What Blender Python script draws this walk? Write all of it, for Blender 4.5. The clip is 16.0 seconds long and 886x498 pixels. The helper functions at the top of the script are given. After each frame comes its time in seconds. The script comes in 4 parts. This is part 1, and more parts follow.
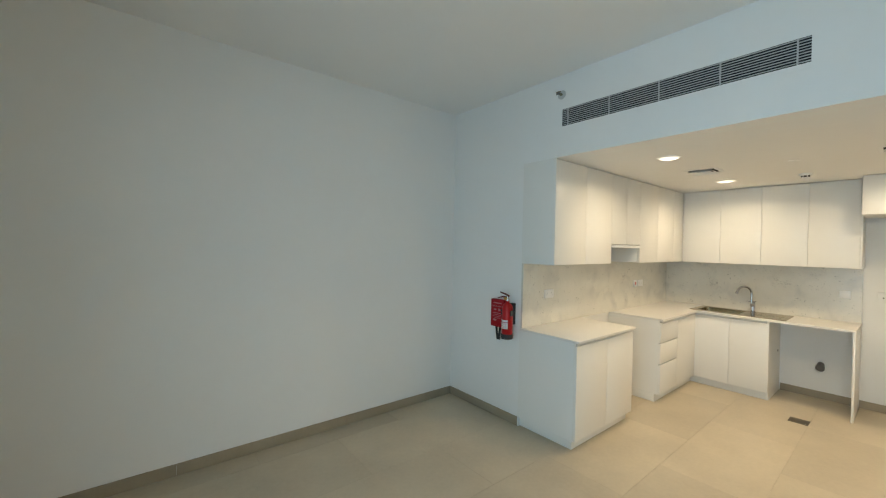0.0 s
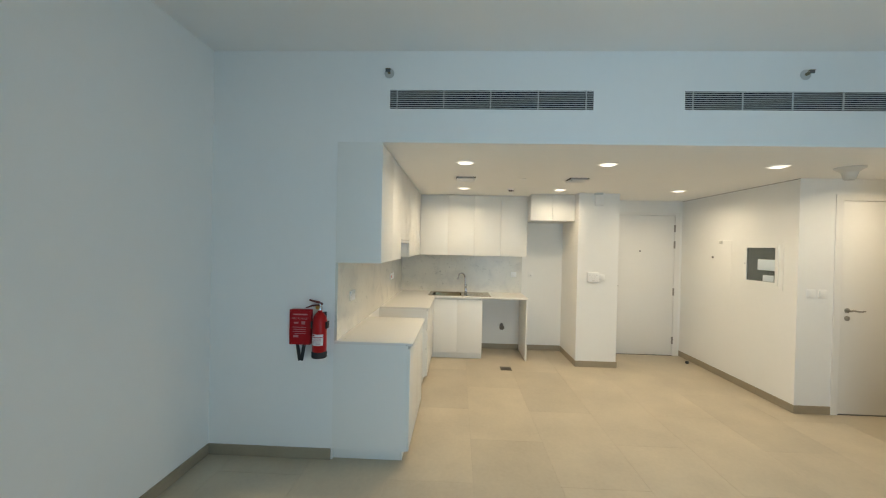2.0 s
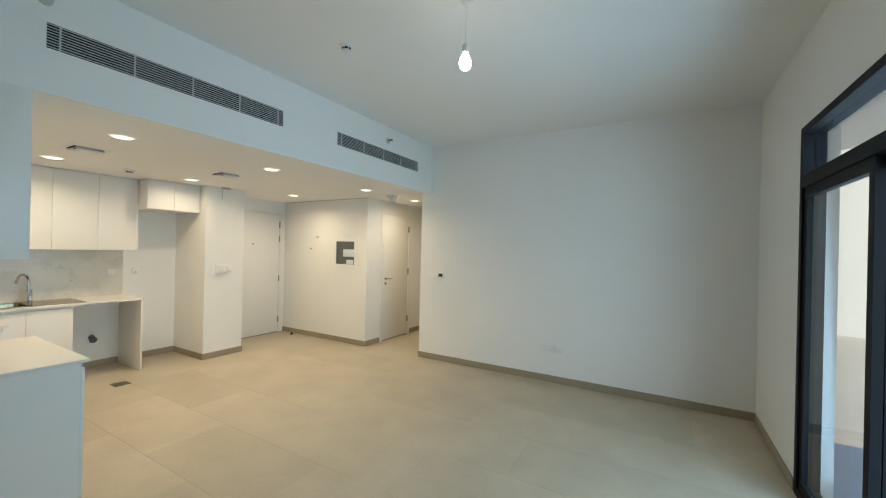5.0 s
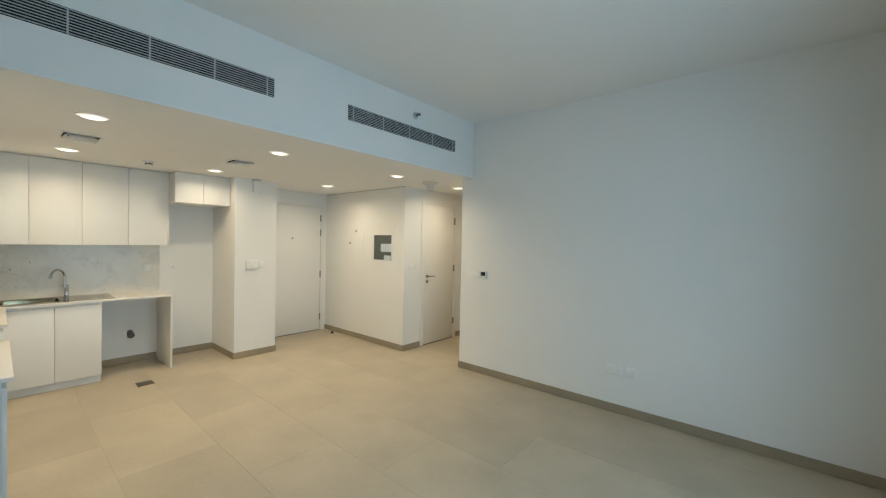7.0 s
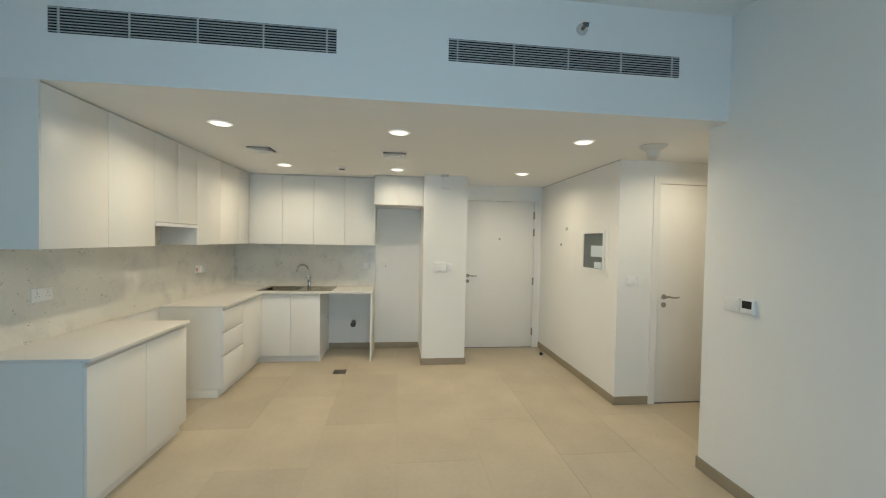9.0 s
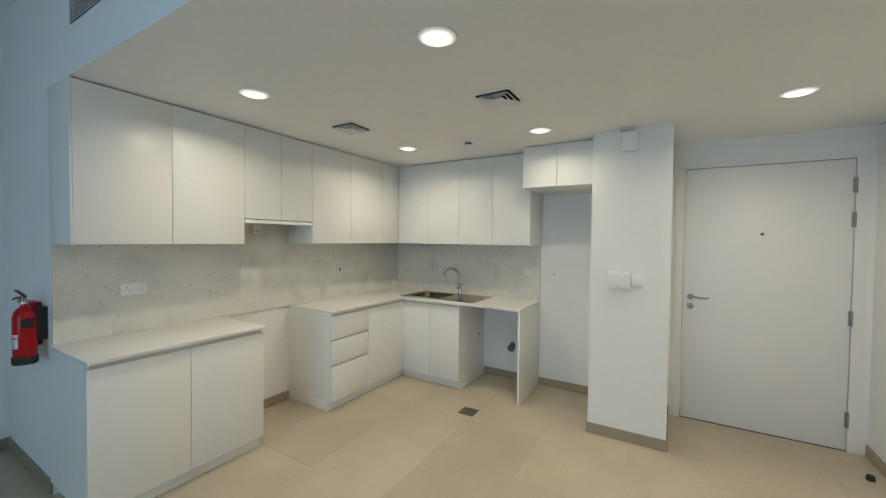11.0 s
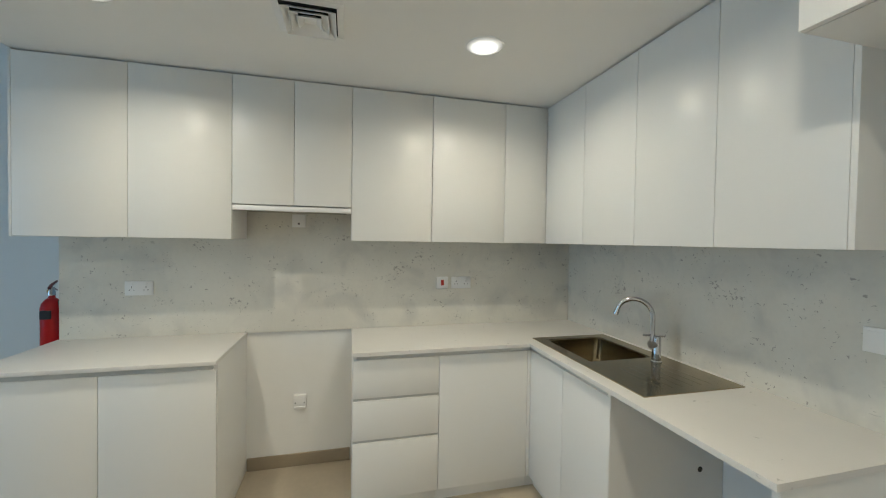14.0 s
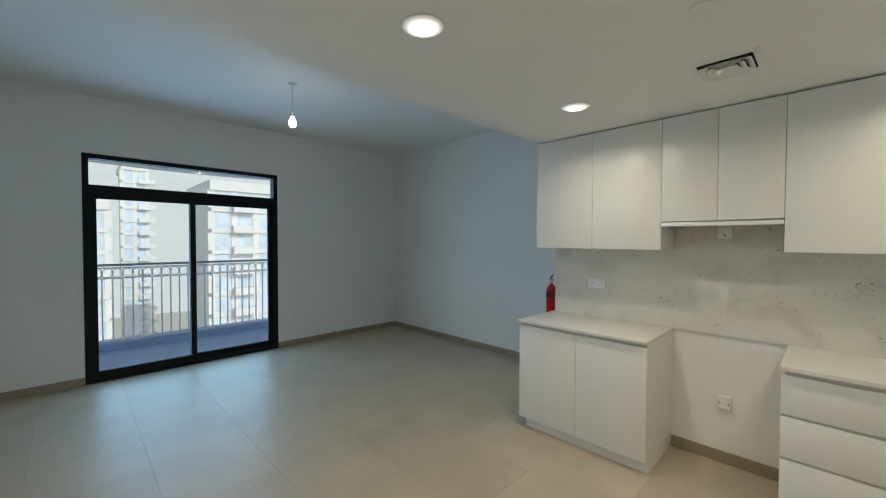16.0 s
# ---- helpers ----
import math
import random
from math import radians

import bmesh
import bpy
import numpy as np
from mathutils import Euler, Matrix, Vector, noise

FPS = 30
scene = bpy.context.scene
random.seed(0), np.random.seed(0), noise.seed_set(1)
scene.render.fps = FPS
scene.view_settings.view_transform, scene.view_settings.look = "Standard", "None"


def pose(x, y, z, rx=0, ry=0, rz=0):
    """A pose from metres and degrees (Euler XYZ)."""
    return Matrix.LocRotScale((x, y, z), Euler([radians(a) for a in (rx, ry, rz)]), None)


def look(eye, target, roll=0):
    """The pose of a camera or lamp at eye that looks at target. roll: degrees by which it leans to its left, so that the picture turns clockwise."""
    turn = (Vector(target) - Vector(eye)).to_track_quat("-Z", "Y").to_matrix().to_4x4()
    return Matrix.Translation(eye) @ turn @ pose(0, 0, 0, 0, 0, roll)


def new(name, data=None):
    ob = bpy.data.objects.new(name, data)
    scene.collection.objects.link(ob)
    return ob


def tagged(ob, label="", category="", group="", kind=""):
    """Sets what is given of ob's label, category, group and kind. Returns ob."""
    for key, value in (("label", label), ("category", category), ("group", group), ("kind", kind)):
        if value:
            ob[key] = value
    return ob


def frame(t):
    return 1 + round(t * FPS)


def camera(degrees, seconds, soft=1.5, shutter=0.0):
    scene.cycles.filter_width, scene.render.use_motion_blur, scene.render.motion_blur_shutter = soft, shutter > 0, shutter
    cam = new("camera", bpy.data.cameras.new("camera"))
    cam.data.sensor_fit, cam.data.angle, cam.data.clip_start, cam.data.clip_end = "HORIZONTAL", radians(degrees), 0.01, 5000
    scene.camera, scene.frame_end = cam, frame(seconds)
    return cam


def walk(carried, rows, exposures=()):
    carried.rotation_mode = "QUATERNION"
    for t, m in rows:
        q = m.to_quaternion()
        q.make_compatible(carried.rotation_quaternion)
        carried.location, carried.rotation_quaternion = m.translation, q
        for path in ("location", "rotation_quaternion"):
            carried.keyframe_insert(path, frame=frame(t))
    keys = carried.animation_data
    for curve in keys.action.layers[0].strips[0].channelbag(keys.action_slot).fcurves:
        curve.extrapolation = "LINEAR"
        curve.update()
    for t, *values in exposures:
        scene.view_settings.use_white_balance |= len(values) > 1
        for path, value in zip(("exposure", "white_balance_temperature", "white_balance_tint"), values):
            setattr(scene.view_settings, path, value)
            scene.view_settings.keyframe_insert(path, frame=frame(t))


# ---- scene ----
cam = camera(98.8, 16.0, soft=1.15)
# t, x, y, z, yaw, pitch, roll
ROWS = [
    (0, 0.021, -0.033, 1.687, -39.31, -0.57, -1.23),
    (0.5, -0.091, 0.278, 1.687, -49.65, -0.68, -1.01),
    (1, -0.102, 0.615, 1.693, -61.85, -0.67, -1.08),
    (1.5, -0.131, 0.973, 1.706, -75.16, -0.53, -1.17),
    (2, -0.052, 1.300, 1.684, -87.62, -0.56, -1.24),
    (2.5, 0.055, 1.578, 1.667, -99.19, -0.32, -1.56),
    (3, 0.057, 1.853, 1.667, -111.06, 0.00, -1.27),
    (3.5, -0.060, 2.118, 1.678, -122.72, 0.11, -1.13),
    (4, -0.108, 2.348, 1.672, -133.34, 0.08, -1.06),
    (4.5, -0.139, 2.504, 1.648, -142.63, 0.03, -1.01),
    (4.7, -0.154, 2.537, 1.646, -145.78, 0.05, -1.21),
    (5.3, -0.171, 2.580, 1.633, -152.88, -0.14, -1.27),
    (5.75, -0.152, 2.475, 1.636, -153.90, -0.43, -1.25),
    (6.2, -0.119, 2.260, 1.641, -151.36, -0.72, -1.21),
    (6.8, -0.050, 1.842, 1.647, -143.16, -1.05, -1.09),
    (7, -0.037, 1.686, 1.651, -139.58, -1.10, -1.15),
    (7.5, -0.015, 1.230, 1.624, -129.75, -0.89, -1.16),
    (8, 0.116, 0.797, 1.629, -118.68, -1.19, -1.11),
    (8.5, 0.274, 0.353, 1.638, -107.64, -1.34, -1.14),
    (9, 0.510, -0.068, 1.629, -96.70, -1.35, -1.10),
    (9.5, 0.879, -0.383, 1.623, -85.62, -1.39, -0.89),
    (10, 1.261, -0.650, 1.608, -75.91, -1.43, -0.80),
    (10.2, 1.431, -0.733, 1.609, -71.82, -1.51, -0.83),
    (10.8, 1.934, -0.925, 1.592, -61.77, -1.46, -0.68),
    (11.25, 2.342, -0.955, 1.583, -55.78, -1.45, -0.58),
    (11.7, 2.753, -0.908, 1.576, -50.36, -1.46, -0.52),
    (12.3, 3.278, -0.757, 1.573, -42.80, -1.59, -0.58),
    (12.5, 3.456, -0.712, 1.570, -40.21, -1.41, -0.65),
    (13, 3.855, -0.546, 1.553, -33.05, -1.39, -0.73),
    (13.5, 4.190, -0.435, 1.540, -25.28, -1.23, -0.68),
    (14, 4.478, -0.463, 1.543, -14.20, -1.23, -0.90),
    (14.5, 4.595, -0.643, 1.551, -2.26, -0.98, -0.93),
    (15, 4.691, -0.802, 1.588, 10.47, -1.23, -0.84),
    (15.5, 4.721, -0.961, 1.589, 27.53, -1.08, -0.48),
    (16, 4.688, -1.093, 1.600, 45.47, -1.32, -0.17),
]
# light: sky, sun, watts of each downlight and of the window's daylight, strength of the bulb and of the haze
SKY, SUN, LAMP, DAY, BULB_W, HAZE = 0.15, 1.9, 6.1, 42.0, 19.0, 0.74
LAMP_SPREAD, DAY_SPREAD = 159, 160
LAMP_COLOUR, DAY_COLOUR = (1.0, 0.885, 0.725), (0.33, 0.63, 0.98)
EXPOSURES = [(0.0, 0.65, 8230, 9), (1.5, 0.54, 7830, 8), (3.5, 0.53, 7430, 7), (4.5, 0.55, 7830, 8),
             (7.0, 0.42, 7590, 7), (10.2, 0.25, 6870, 5), (12.3, 0.13, 6370, 5), (13.5, 0.17, 6370, 5),
             (14.5, 0.25, 6220, 4), (15.0, 0.34, 6170, 4), (15.5, 0.15, 6220, 4), (16.0, -0.01, 6620, 6)]
walk(cam, [(t, pose(x, y, z, 90 + pitch, roll, yaw)) for t, x, y, z, yaw, pitch, roll in ROWS], EXPOSURES)

# ---- world, sun and exposure ----
world = bpy.data.worlds.new("world")
scene.world = world
world.use_nodes = True
wn = world.node_tree
sky = wn.nodes.new("ShaderNodeTexSky")
sky.sky_type, sky.sun_disc = "NISHITA", False
sky.sun_elevation, sky.sun_rotation = radians(31), radians(75)
wn.nodes["Background"].inputs["Strength"].default_value = SKY
wn.links.new(sky.outputs["Color"], wn.nodes["Background"].inputs["Color"])
sun = new("sun", bpy.data.lights.new("sun", "SUN"))
sun.data.energy, sun.data.angle, sun.data.color = SUN, radians(0.5), (1.0, 0.95, 0.88)
sun.matrix_world = look((52, 14, 32), (0, 0, 0))

# plan, in metres: x towards the kitchen, y towards the far living-room wall
XW, XB, XE, XK = -1.0, 2.85, 3.01, 6.22       # window wall, bulkhead face, end of the side wall, kitchen back wall
YL, YS, YR, YH = 3.24, 2.25, -2.268, -2.25    # living wall, splashback wall, side wall, hall wall
PX0, PY0, PY1 = 5.41, -0.955, -0.39           # pillar
XD, XBATH, YEND = 6.15, 4.07, -3.95          # entrance wall, bathroom wall, end of the hall
ZK, ZL = 2.465, 3.162                           # kitchen and living ceilings


# ---- materials ----
def material(name, colour, rough=0.5, metal=0.0, vary=0.06, scale=3.0, bump=0.0, bump_scale=200.0, spec=0.5, rand=0.0, coat=0.0):
    m = bpy.data.materials.new(name)
    m.use_nodes = True
    nt = m.node_tree
    b = nt.nodes["Principled BSDF"]
    b.inputs["Metallic"].default_value = metal
    b.inputs["Specular IOR Level"].default_value = spec
    b.inputs["Coat Weight"].default_value = coat
    tc = nt.nodes.new("ShaderNodeTexCoord")
    geo = nt.nodes.new("ShaderNodeNewGeometry")
    n1 = nt.nodes.new("ShaderNodeTexNoise")
    n1.inputs["Scale"].default_value, n1.inputs["Detail"].default_value = scale, 3
    nt.links.new(geo.outputs["Position"], n1.inputs["Vector"])
    n2 = nt.nodes.new("ShaderNodeTexNoise")
    n2.inputs["Scale"].default_value, n2.inputs["Detail"].default_value = scale * 14, 3
    nt.links.new(geo.outputs["Position"], n2.inputs["Vector"])
    add = nt.nodes.new("ShaderNodeMath")
    add.operation = "MULTIPLY_ADD"
    add.inputs[1].default_value = 0.35
    nt.links.new(n2.outputs["Fac"], add.inputs[0])
    nt.links.new(n1.outputs["Fac"], add.inputs[2])
    ramp = nt.nodes.new("ShaderNodeMapRange")
    ramp.clamp = False
    ramp.inputs["From Min"].default_value, ramp.inputs["From Max"].default_value = 0.35, 1.0
    ramp.inputs["To Min"].default_value, ramp.inputs["To Max"].default_value = 1 - vary, 1 + vary
    nt.links.new(add.outputs[0], ramp.inputs["Value"])
    fac = ramp.outputs["Result"]
    if rand:
        oi = nt.nodes.new("ShaderNodeObjectInfo")
        r = nt.nodes.new("ShaderNodeMapRange")
        r.inputs["To Min"].default_value, r.inputs["To Max"].default_value = 1 - rand, 1 + rand
        nt.links.new(oi.outputs["Random"], r.inputs["Value"])
        mul = nt.nodes.new("ShaderNodeMath")
        mul.operation = "MULTIPLY"
        nt.links.new(fac, mul.inputs[0])
        nt.links.new(r.outputs["Result"], mul.inputs[1])
        fac = mul.outputs[0]
    mix = nt.nodes.new("ShaderNodeVectorMath")
    mix.operation = "SCALE"
    mix.inputs[0].default_value = colour
    nt.links.new(fac, mix.inputs["Scale"])
    nt.links.new(mix.outputs["Vector"], b.inputs["Base Color"])
    rr = nt.nodes.new("ShaderNodeMapRange")
    rr.clamp = False
    rr.inputs["From Min"].default_value, rr.inputs["From Max"].default_value = 0.2, 0.8
    rr.inputs["To Min"].default_value, rr.inputs["To Max"].default_value = rough * 0.95, min(1, rough * 1.05)
    nt.links.new(n1.outputs["Fac"], rr.inputs["Value"])
    nt.links.new(rr.outputs["Result"], b.inputs["Roughness"])
    if bump:
        n3 = nt.nodes.new("ShaderNodeTexNoise")
        n3.inputs["Scale"].default_value, n3.inputs["Detail"].default_value = bump_scale, 4
        nt.links.new(geo.outputs["Position"], n3.inputs["Vector"])
        bp = nt.nodes.new("ShaderNodeBump")
        bp.inputs["Strength"].default_value, bp.inputs["Distance"].default_value = bump, 0.002
        nt.links.new(n3.outputs["Fac"], bp.inputs["Height"])
        nt.links.new(bp.outputs["Normal"], b.inputs["Normal"])
    return m


def add_flecks(m, colour, scale, low, high, amount, stretch=(1, 1, 1), clusters=0.0):
    """Dark mineral flecks with soft edges, mixed over the base colour."""
    nt = m.node_tree
    b = nt.nodes["Principled BSDF"]
    old = b.inputs["Base Color"].links[0].from_socket
    geo = nt.nodes.new("ShaderNodeNewGeometry")
    mp = nt.nodes.new("ShaderNodeMapping")
    mp.inputs["Scale"].default_value = stretch
    mp.inputs["Rotation"].default_value = (0.3, 0.5, 0.4)
    nt.links.new(geo.outputs["Position"], mp.inputs["Vector"])
    n = nt.nodes.new("ShaderNodeTexNoise")
    n.inputs["Scale"].default_value, n.inputs["Detail"].default_value, n.inputs["Distortion"].default_value = scale, 4, 0.6
    nt.links.new(mp.outputs["Vector"], n.inputs["Vector"])
    r = nt.nodes.new("ShaderNodeMapRange")
    r.inputs["From Min"].default_value, r.inputs["From Max"].default_value = low, high
    r.inputs["To Max"].default_value = amount
    value = n.outputs["Fac"]
    if clusters:
        cl = nt.nodes.new("ShaderNodeTexNoise")
        cl.inputs["Scale"].default_value, cl.inputs["Detail"].default_value = scale * 0.16, 2
        nt.links.new(mp.outputs["Vector"], cl.inputs["Vector"])
        mul = nt.nodes.new("ShaderNodeMath")
        mul.operation = "MULTIPLY_ADD"
        mul.inputs[1].default_value = clusters
        nt.links.new(cl.outputs["Fac"], mul.inputs[0])
        nt.links.new(value, mul.inputs[2])
        value = mul.outputs[0]
    nt.links.new(value, r.inputs["Value"])
    mx = nt.nodes.new("ShaderNodeMix")
    mx.data_type = "RGBA"
    nt.links.new(r.outputs["Result"], mx.inputs[0])
    nt.links.new(old, mx.inputs[6])
    mx.inputs[7].default_value = (*colour, 1)
    nt.links.new(mx.outputs[2], b.inputs["Base Color"])
    return m


def glow(name, colour, strength, base=0.9):
    m = bpy.data.materials.new(name)
    m.use_nodes = True
    b = m.node_tree.nodes["Principled BSDF"]
    b.inputs["Base Color"].default_value = (base, base, base, 1)
    b.inputs["Emission Color"].default_value = (*colour, 1)
    b.inputs["Emission Strength"].default_value = strength
    return m


def glass(name, colour=(1, 1, 1)):
    m = bpy.data.materials.new(name)
    m.use_nodes = True
    nt = m.node_tree
    nt.nodes.remove(nt.nodes["Principled BSDF"])
    tr = nt.nodes.new("ShaderNodeBsdfTransparent")
    tr.inputs["Color"].default_value = (*colour, 1)
    gl = nt.nodes.new("ShaderNodeBsdfGlossy")
    gl.inputs["Roughness"].default_value = 0.02
    lw = nt.nodes.new("ShaderNodeLayerWeight")
    lw.inputs["Blend"].default_value = 0.5
    fr = nt.nodes.new("ShaderNodeMath")
    fr.operation = "POWER"
    fr.inputs[1].default_value = 5
    nt.links.new(lw.outputs["Facing"], fr.inputs[0])
    ad = nt.nodes.new("ShaderNodeMath")
    ad.operation = "MULTIPLY_ADD"
    ad.inputs[1].default_value, ad.inputs[2].default_value = 0.9, 0.03
    nt.links.new(fr.outputs[0], ad.inputs[0])
    mx = nt.nodes.new("ShaderNodeMixShader")
    nt.links.new(ad.outputs[0], mx.inputs[0])
    nt.links.new(tr.outputs[0], mx.inputs[1])
    nt.links.new(gl.outputs[0], mx.inputs[2])
    nt.links.new(mx.outputs[0], nt.nodes["Material Output"].inputs["Surface"])
    return m


PAINT = material("wall_paint", (0.83, 0.83, 0.81), 0.62, vary=0.02, scale=1.2, bump=0.06, bump_scale=350)
CEIL = material("ceiling_paint", (0.84, 0.835, 0.815), 0.8, vary=0.02, scale=0.8, bump=0.04, bump_scale=300)
TILE = material("porcelain_tile", (0.50, 0.43, 0.325), 0.40, vary=0.13, scale=2.2, bump=0.03, bump_scale=90, rand=0.06, spec=0.42)
GROUT = material("grout", (0.46, 0.395, 0.30), 0.9, vary=0.1, scale=8)
SKIRT = material("skirting_tile", (0.33, 0.275, 0.20), 0.45, vary=0.10, scale=4, rand=0.05)
LACQUER = material("white_lacquer", (0.81, 0.80, 0.765), 0.34, vary=0.012, scale=1.5)
CARCASS = material("white_melamine", (0.77, 0.76, 0.73), 0.45, vary=0.02, scale=3)
QUARTZ = add_flecks(material("white_quartz", (0.76, 0.74, 0.70), 0.4, vary=0.02, scale=6), (0.30, 0.29, 0.27), 30, 0.69, 0.76, 0.55)
SPLASH = material("veined_quartz", (0.70, 0.68, 0.615), 0.24, vary=0.07, scale=3.2)
add_flecks(SPLASH, (0.47, 0.47, 0.455), 4.5, 0.50, 0.76, 0.55)
add_flecks(SPLASH, (0.17, 0.165, 0.155), 62, 0.93, 0.975, 0.55, (1, 1, 1.15), 0.5)
add_flecks(SPLASH, (0.24, 0.235, 0.225), 26, 0.96, 1.03, 0.3, (0.8, 0.8, 1.5), 0.5)
STEEL = material("brushed_steel", (0.33, 0.27, 0.17), 0.16, metal=1.0, vary=0.015, scale=2)
DARKSTEEL = material("satin_dark_steel", (0.36, 0.34, 0.31), 0.35, metal=0.9, vary=0.03, scale=9)
CHROME = material("chrome", (0.55, 0.55, 0.56), 0.06, metal=1.0, vary=0.02)
ALU = material("anodised_aluminium", (0.56, 0.56, 0.54), 0.45, metal=0.25, vary=0.04)
GRILLE = material("grille_enamel", (0.52, 0.54, 0.55), 0.45, vary=0.04, scale=9)
SENSOR = material("pale_sensor_plastic", (0.66, 0.65, 0.62), 0.5, vary=0.03, scale=9)
# Near-black; behind grilles and vents it paints the shade of a deep opening.
VOID = material("shade_and_display_black", (0.012, 0.013, 0.014), 0.8, vary=0.2)
BLACK = material("black_aluminium", (0.010, 0.010, 0.012), 0.6, vary=0.15, scale=8, spec=0.2)
RUBBER = material("black_rubber", (0.02, 0.02, 0.022), 0.6, vary=0.2, scale=20)
PLASTIC = material("white_plastic", (0.83, 0.83, 0.82), 0.35, vary=0.02, scale=8)
PLASTIC_DK = material("grey_plastic", (0.12, 0.12, 0.12), 0.5, vary=0.1, scale=9)
DOORPAINT = material("door_paint", (0.81, 0.80, 0.775), 0.4, vary=0.015, scale=1.5, bump=0.02, bump_scale=120)
RED = material("red_enamel", (0.42, 0.004, 0.006), 0.3, vary=0.08, scale=14, spec=0.35)
REDBOX = material("red_plastic", (0.40, 0.004, 0.010), 0.42, vary=0.08, scale=14, spec=0.3)
PALEPRINT = material("pale_print", (0.52, 0.20, 0.23), 0.5, vary=0.15, scale=60)
PAPER = material("label_paper", (0.70, 0.68, 0.68), 0.55, vary=0.06, scale=30)
INK = material("label_ink", (0.45, 0.12, 0.16), 0.55, vary=0.1, scale=40)
BRASS = material("brass", (0.62, 0.36, 0.10), 0.3, metal=0.9, vary=0.08, scale=20)
REDLIGHT = material("red_rocker", (0.50, 0.03, 0.02), 0.35, vary=0.05)
# Balcony tile; the blue of skylit shade is put into its colour.
SKYLIT_TILE = material("balcony_tile_sky_blue", (0.34, 0.46, 0.68), 0.6, vary=0.08, scale=3)
RENDER = material("white_facade", (0.80, 0.79, 0.76), 0.8, vary=0.05, scale=0.4)
# Tower windows, opaque and paled: the distance haze is put into the colour.
HAZED_GLASS = material("hazed_facade_glass", (0.62, 0.72, 0.80), 0.35, vary=0.2, scale=0.5)
RAILING = material("railing_white", (0.85, 0.85, 0.86), 0.45, vary=0.03, scale=8)
GROUND = material("city_ground", (0.52, 0.49, 0.44), 0.9, vary=0.2, scale=0.02)
GLASS = glass("window_glass", (0.93, 0.97, 1.0))
LED = glow("downlight_led", (1.0, 0.96, 0.88), 2.2)


def fade_to_rim(m, radius, centre, rim):
    """Makes a round diffuser brightest in its middle; the fade imitates a lamp's bloom."""
    nt = m.node_tree
    tc = nt.nodes.new("ShaderNodeTexCoord")
    ln = nt.nodes.new("ShaderNodeVectorMath")
    ln.operation = "LENGTH"
    nt.links.new(tc.outputs["Object"], ln.inputs[0])
    r = nt.nodes.new("ShaderNodeMapRange")
    r.interpolation_type = "SMOOTHSTEP"
    r.inputs["From Min"].default_value, r.inputs["From Max"].default_value = radius * 0.3, radius
    r.inputs["To Min"].default_value, r.inputs["To Max"].default_value = centre, rim
    nt.links.new(ln.outputs["Value"], r.inputs["Value"])
    nt.links.new(r.outputs["Result"], nt.nodes["Principled BSDF"].inputs["Emission Strength"])


fade_to_rim(LED, 0.086, 2.0, 0.1)
BULB = glow("bulb_glow", (1.0, 0.94, 0.85), BULB_W)


# ---- builders ----
def boxes_mesh(bm, *dims):
    for x0, x1, y0, y1, z0, z1 in dims:
        v = [bm.verts.new(c) for c in ((x0, y0, z0), (x1, y0, z0), (x1, y1, z0), (x0, y1, z0), (x0, y0, z1), (x1, y0, z1), (x1, y1, z1), (x0, y1, z1))]
        for f in ((3, 2, 1, 0), (4, 5, 6, 7), (0, 1, 5, 4), (1, 2, 6, 5), (2, 3, 7, 6), (3, 0, 4, 7)):
            bm.faces.new([v[i] for i in f])
    return bm


def rounded(bm, width, segments=2):
    bmesh.ops.bevel(bm, geom=bm.edges[:], offset=width, segments=segments, affect="EDGES", profile=0.5, clamp_overlap=True)
    return bm


def part(name, bm, mat, parent=None, label="", smooth=False):
    me = bpy.data.meshes.new(name)
    bmesh.ops.recalc_face_normals(bm, faces=bm.faces)
    up = parent
    while up:
        bmesh.ops.translate(bm, vec=-up.location, verts=bm.verts)
        up = up.parent
    bm.to_mesh(me)
    bm.free()
    me.materials.append(mat)
    if smooth:
        for p in me.polygons:
            p.use_smooth = True
        me.set_sharp_from_angle(angle=radians(35))
    ob = new(name, me)
    if parent:
        ob.parent = parent
    if label:
        tagged(ob, label)
    return ob


def box(name, dims, mat, parent=None, bevel=0.0, label="", seg=2):
    bm = boxes_mesh(bmesh.new(), dims)
    if bevel:
        rounded(bm, bevel, seg)
    return part(name, bm, mat, parent, label, smooth=bevel > 0)


def thing(name, label, category, group="", at=(0, 0, 0)):
    ob = new(name)
    ob.location = at
    return tagged(ob, label, category, group)


def lathe(profile, steps=24):
    """A turned shape round z from (radius, height) pairs."""
    bm = bmesh.new()
    rings = []
    for r, z in profile:
        if r < 1e-5:
            rings.append([bm.verts.new((0, 0, z))])
        else:
            rings.append([bm.verts.new((r * math.cos(a), r * math.sin(a), z)) for a in (2 * math.pi * i / steps for i in range(steps))])
    for a, b in zip(rings, rings[1:]):
        for i in range(steps):
            j = (i + 1) % steps
            vs = [a[i % len(a)], a[j % len(a)], b[j % len(b)], b[i % len(b)]]
            vs = list(dict.fromkeys(vs))
            if len(vs) > 2:
                bm.faces.new(vs)
    return bm


def turned(bm, m):
    bmesh.ops.transform(bm, matrix=m, verts=bm.verts)
    return bm


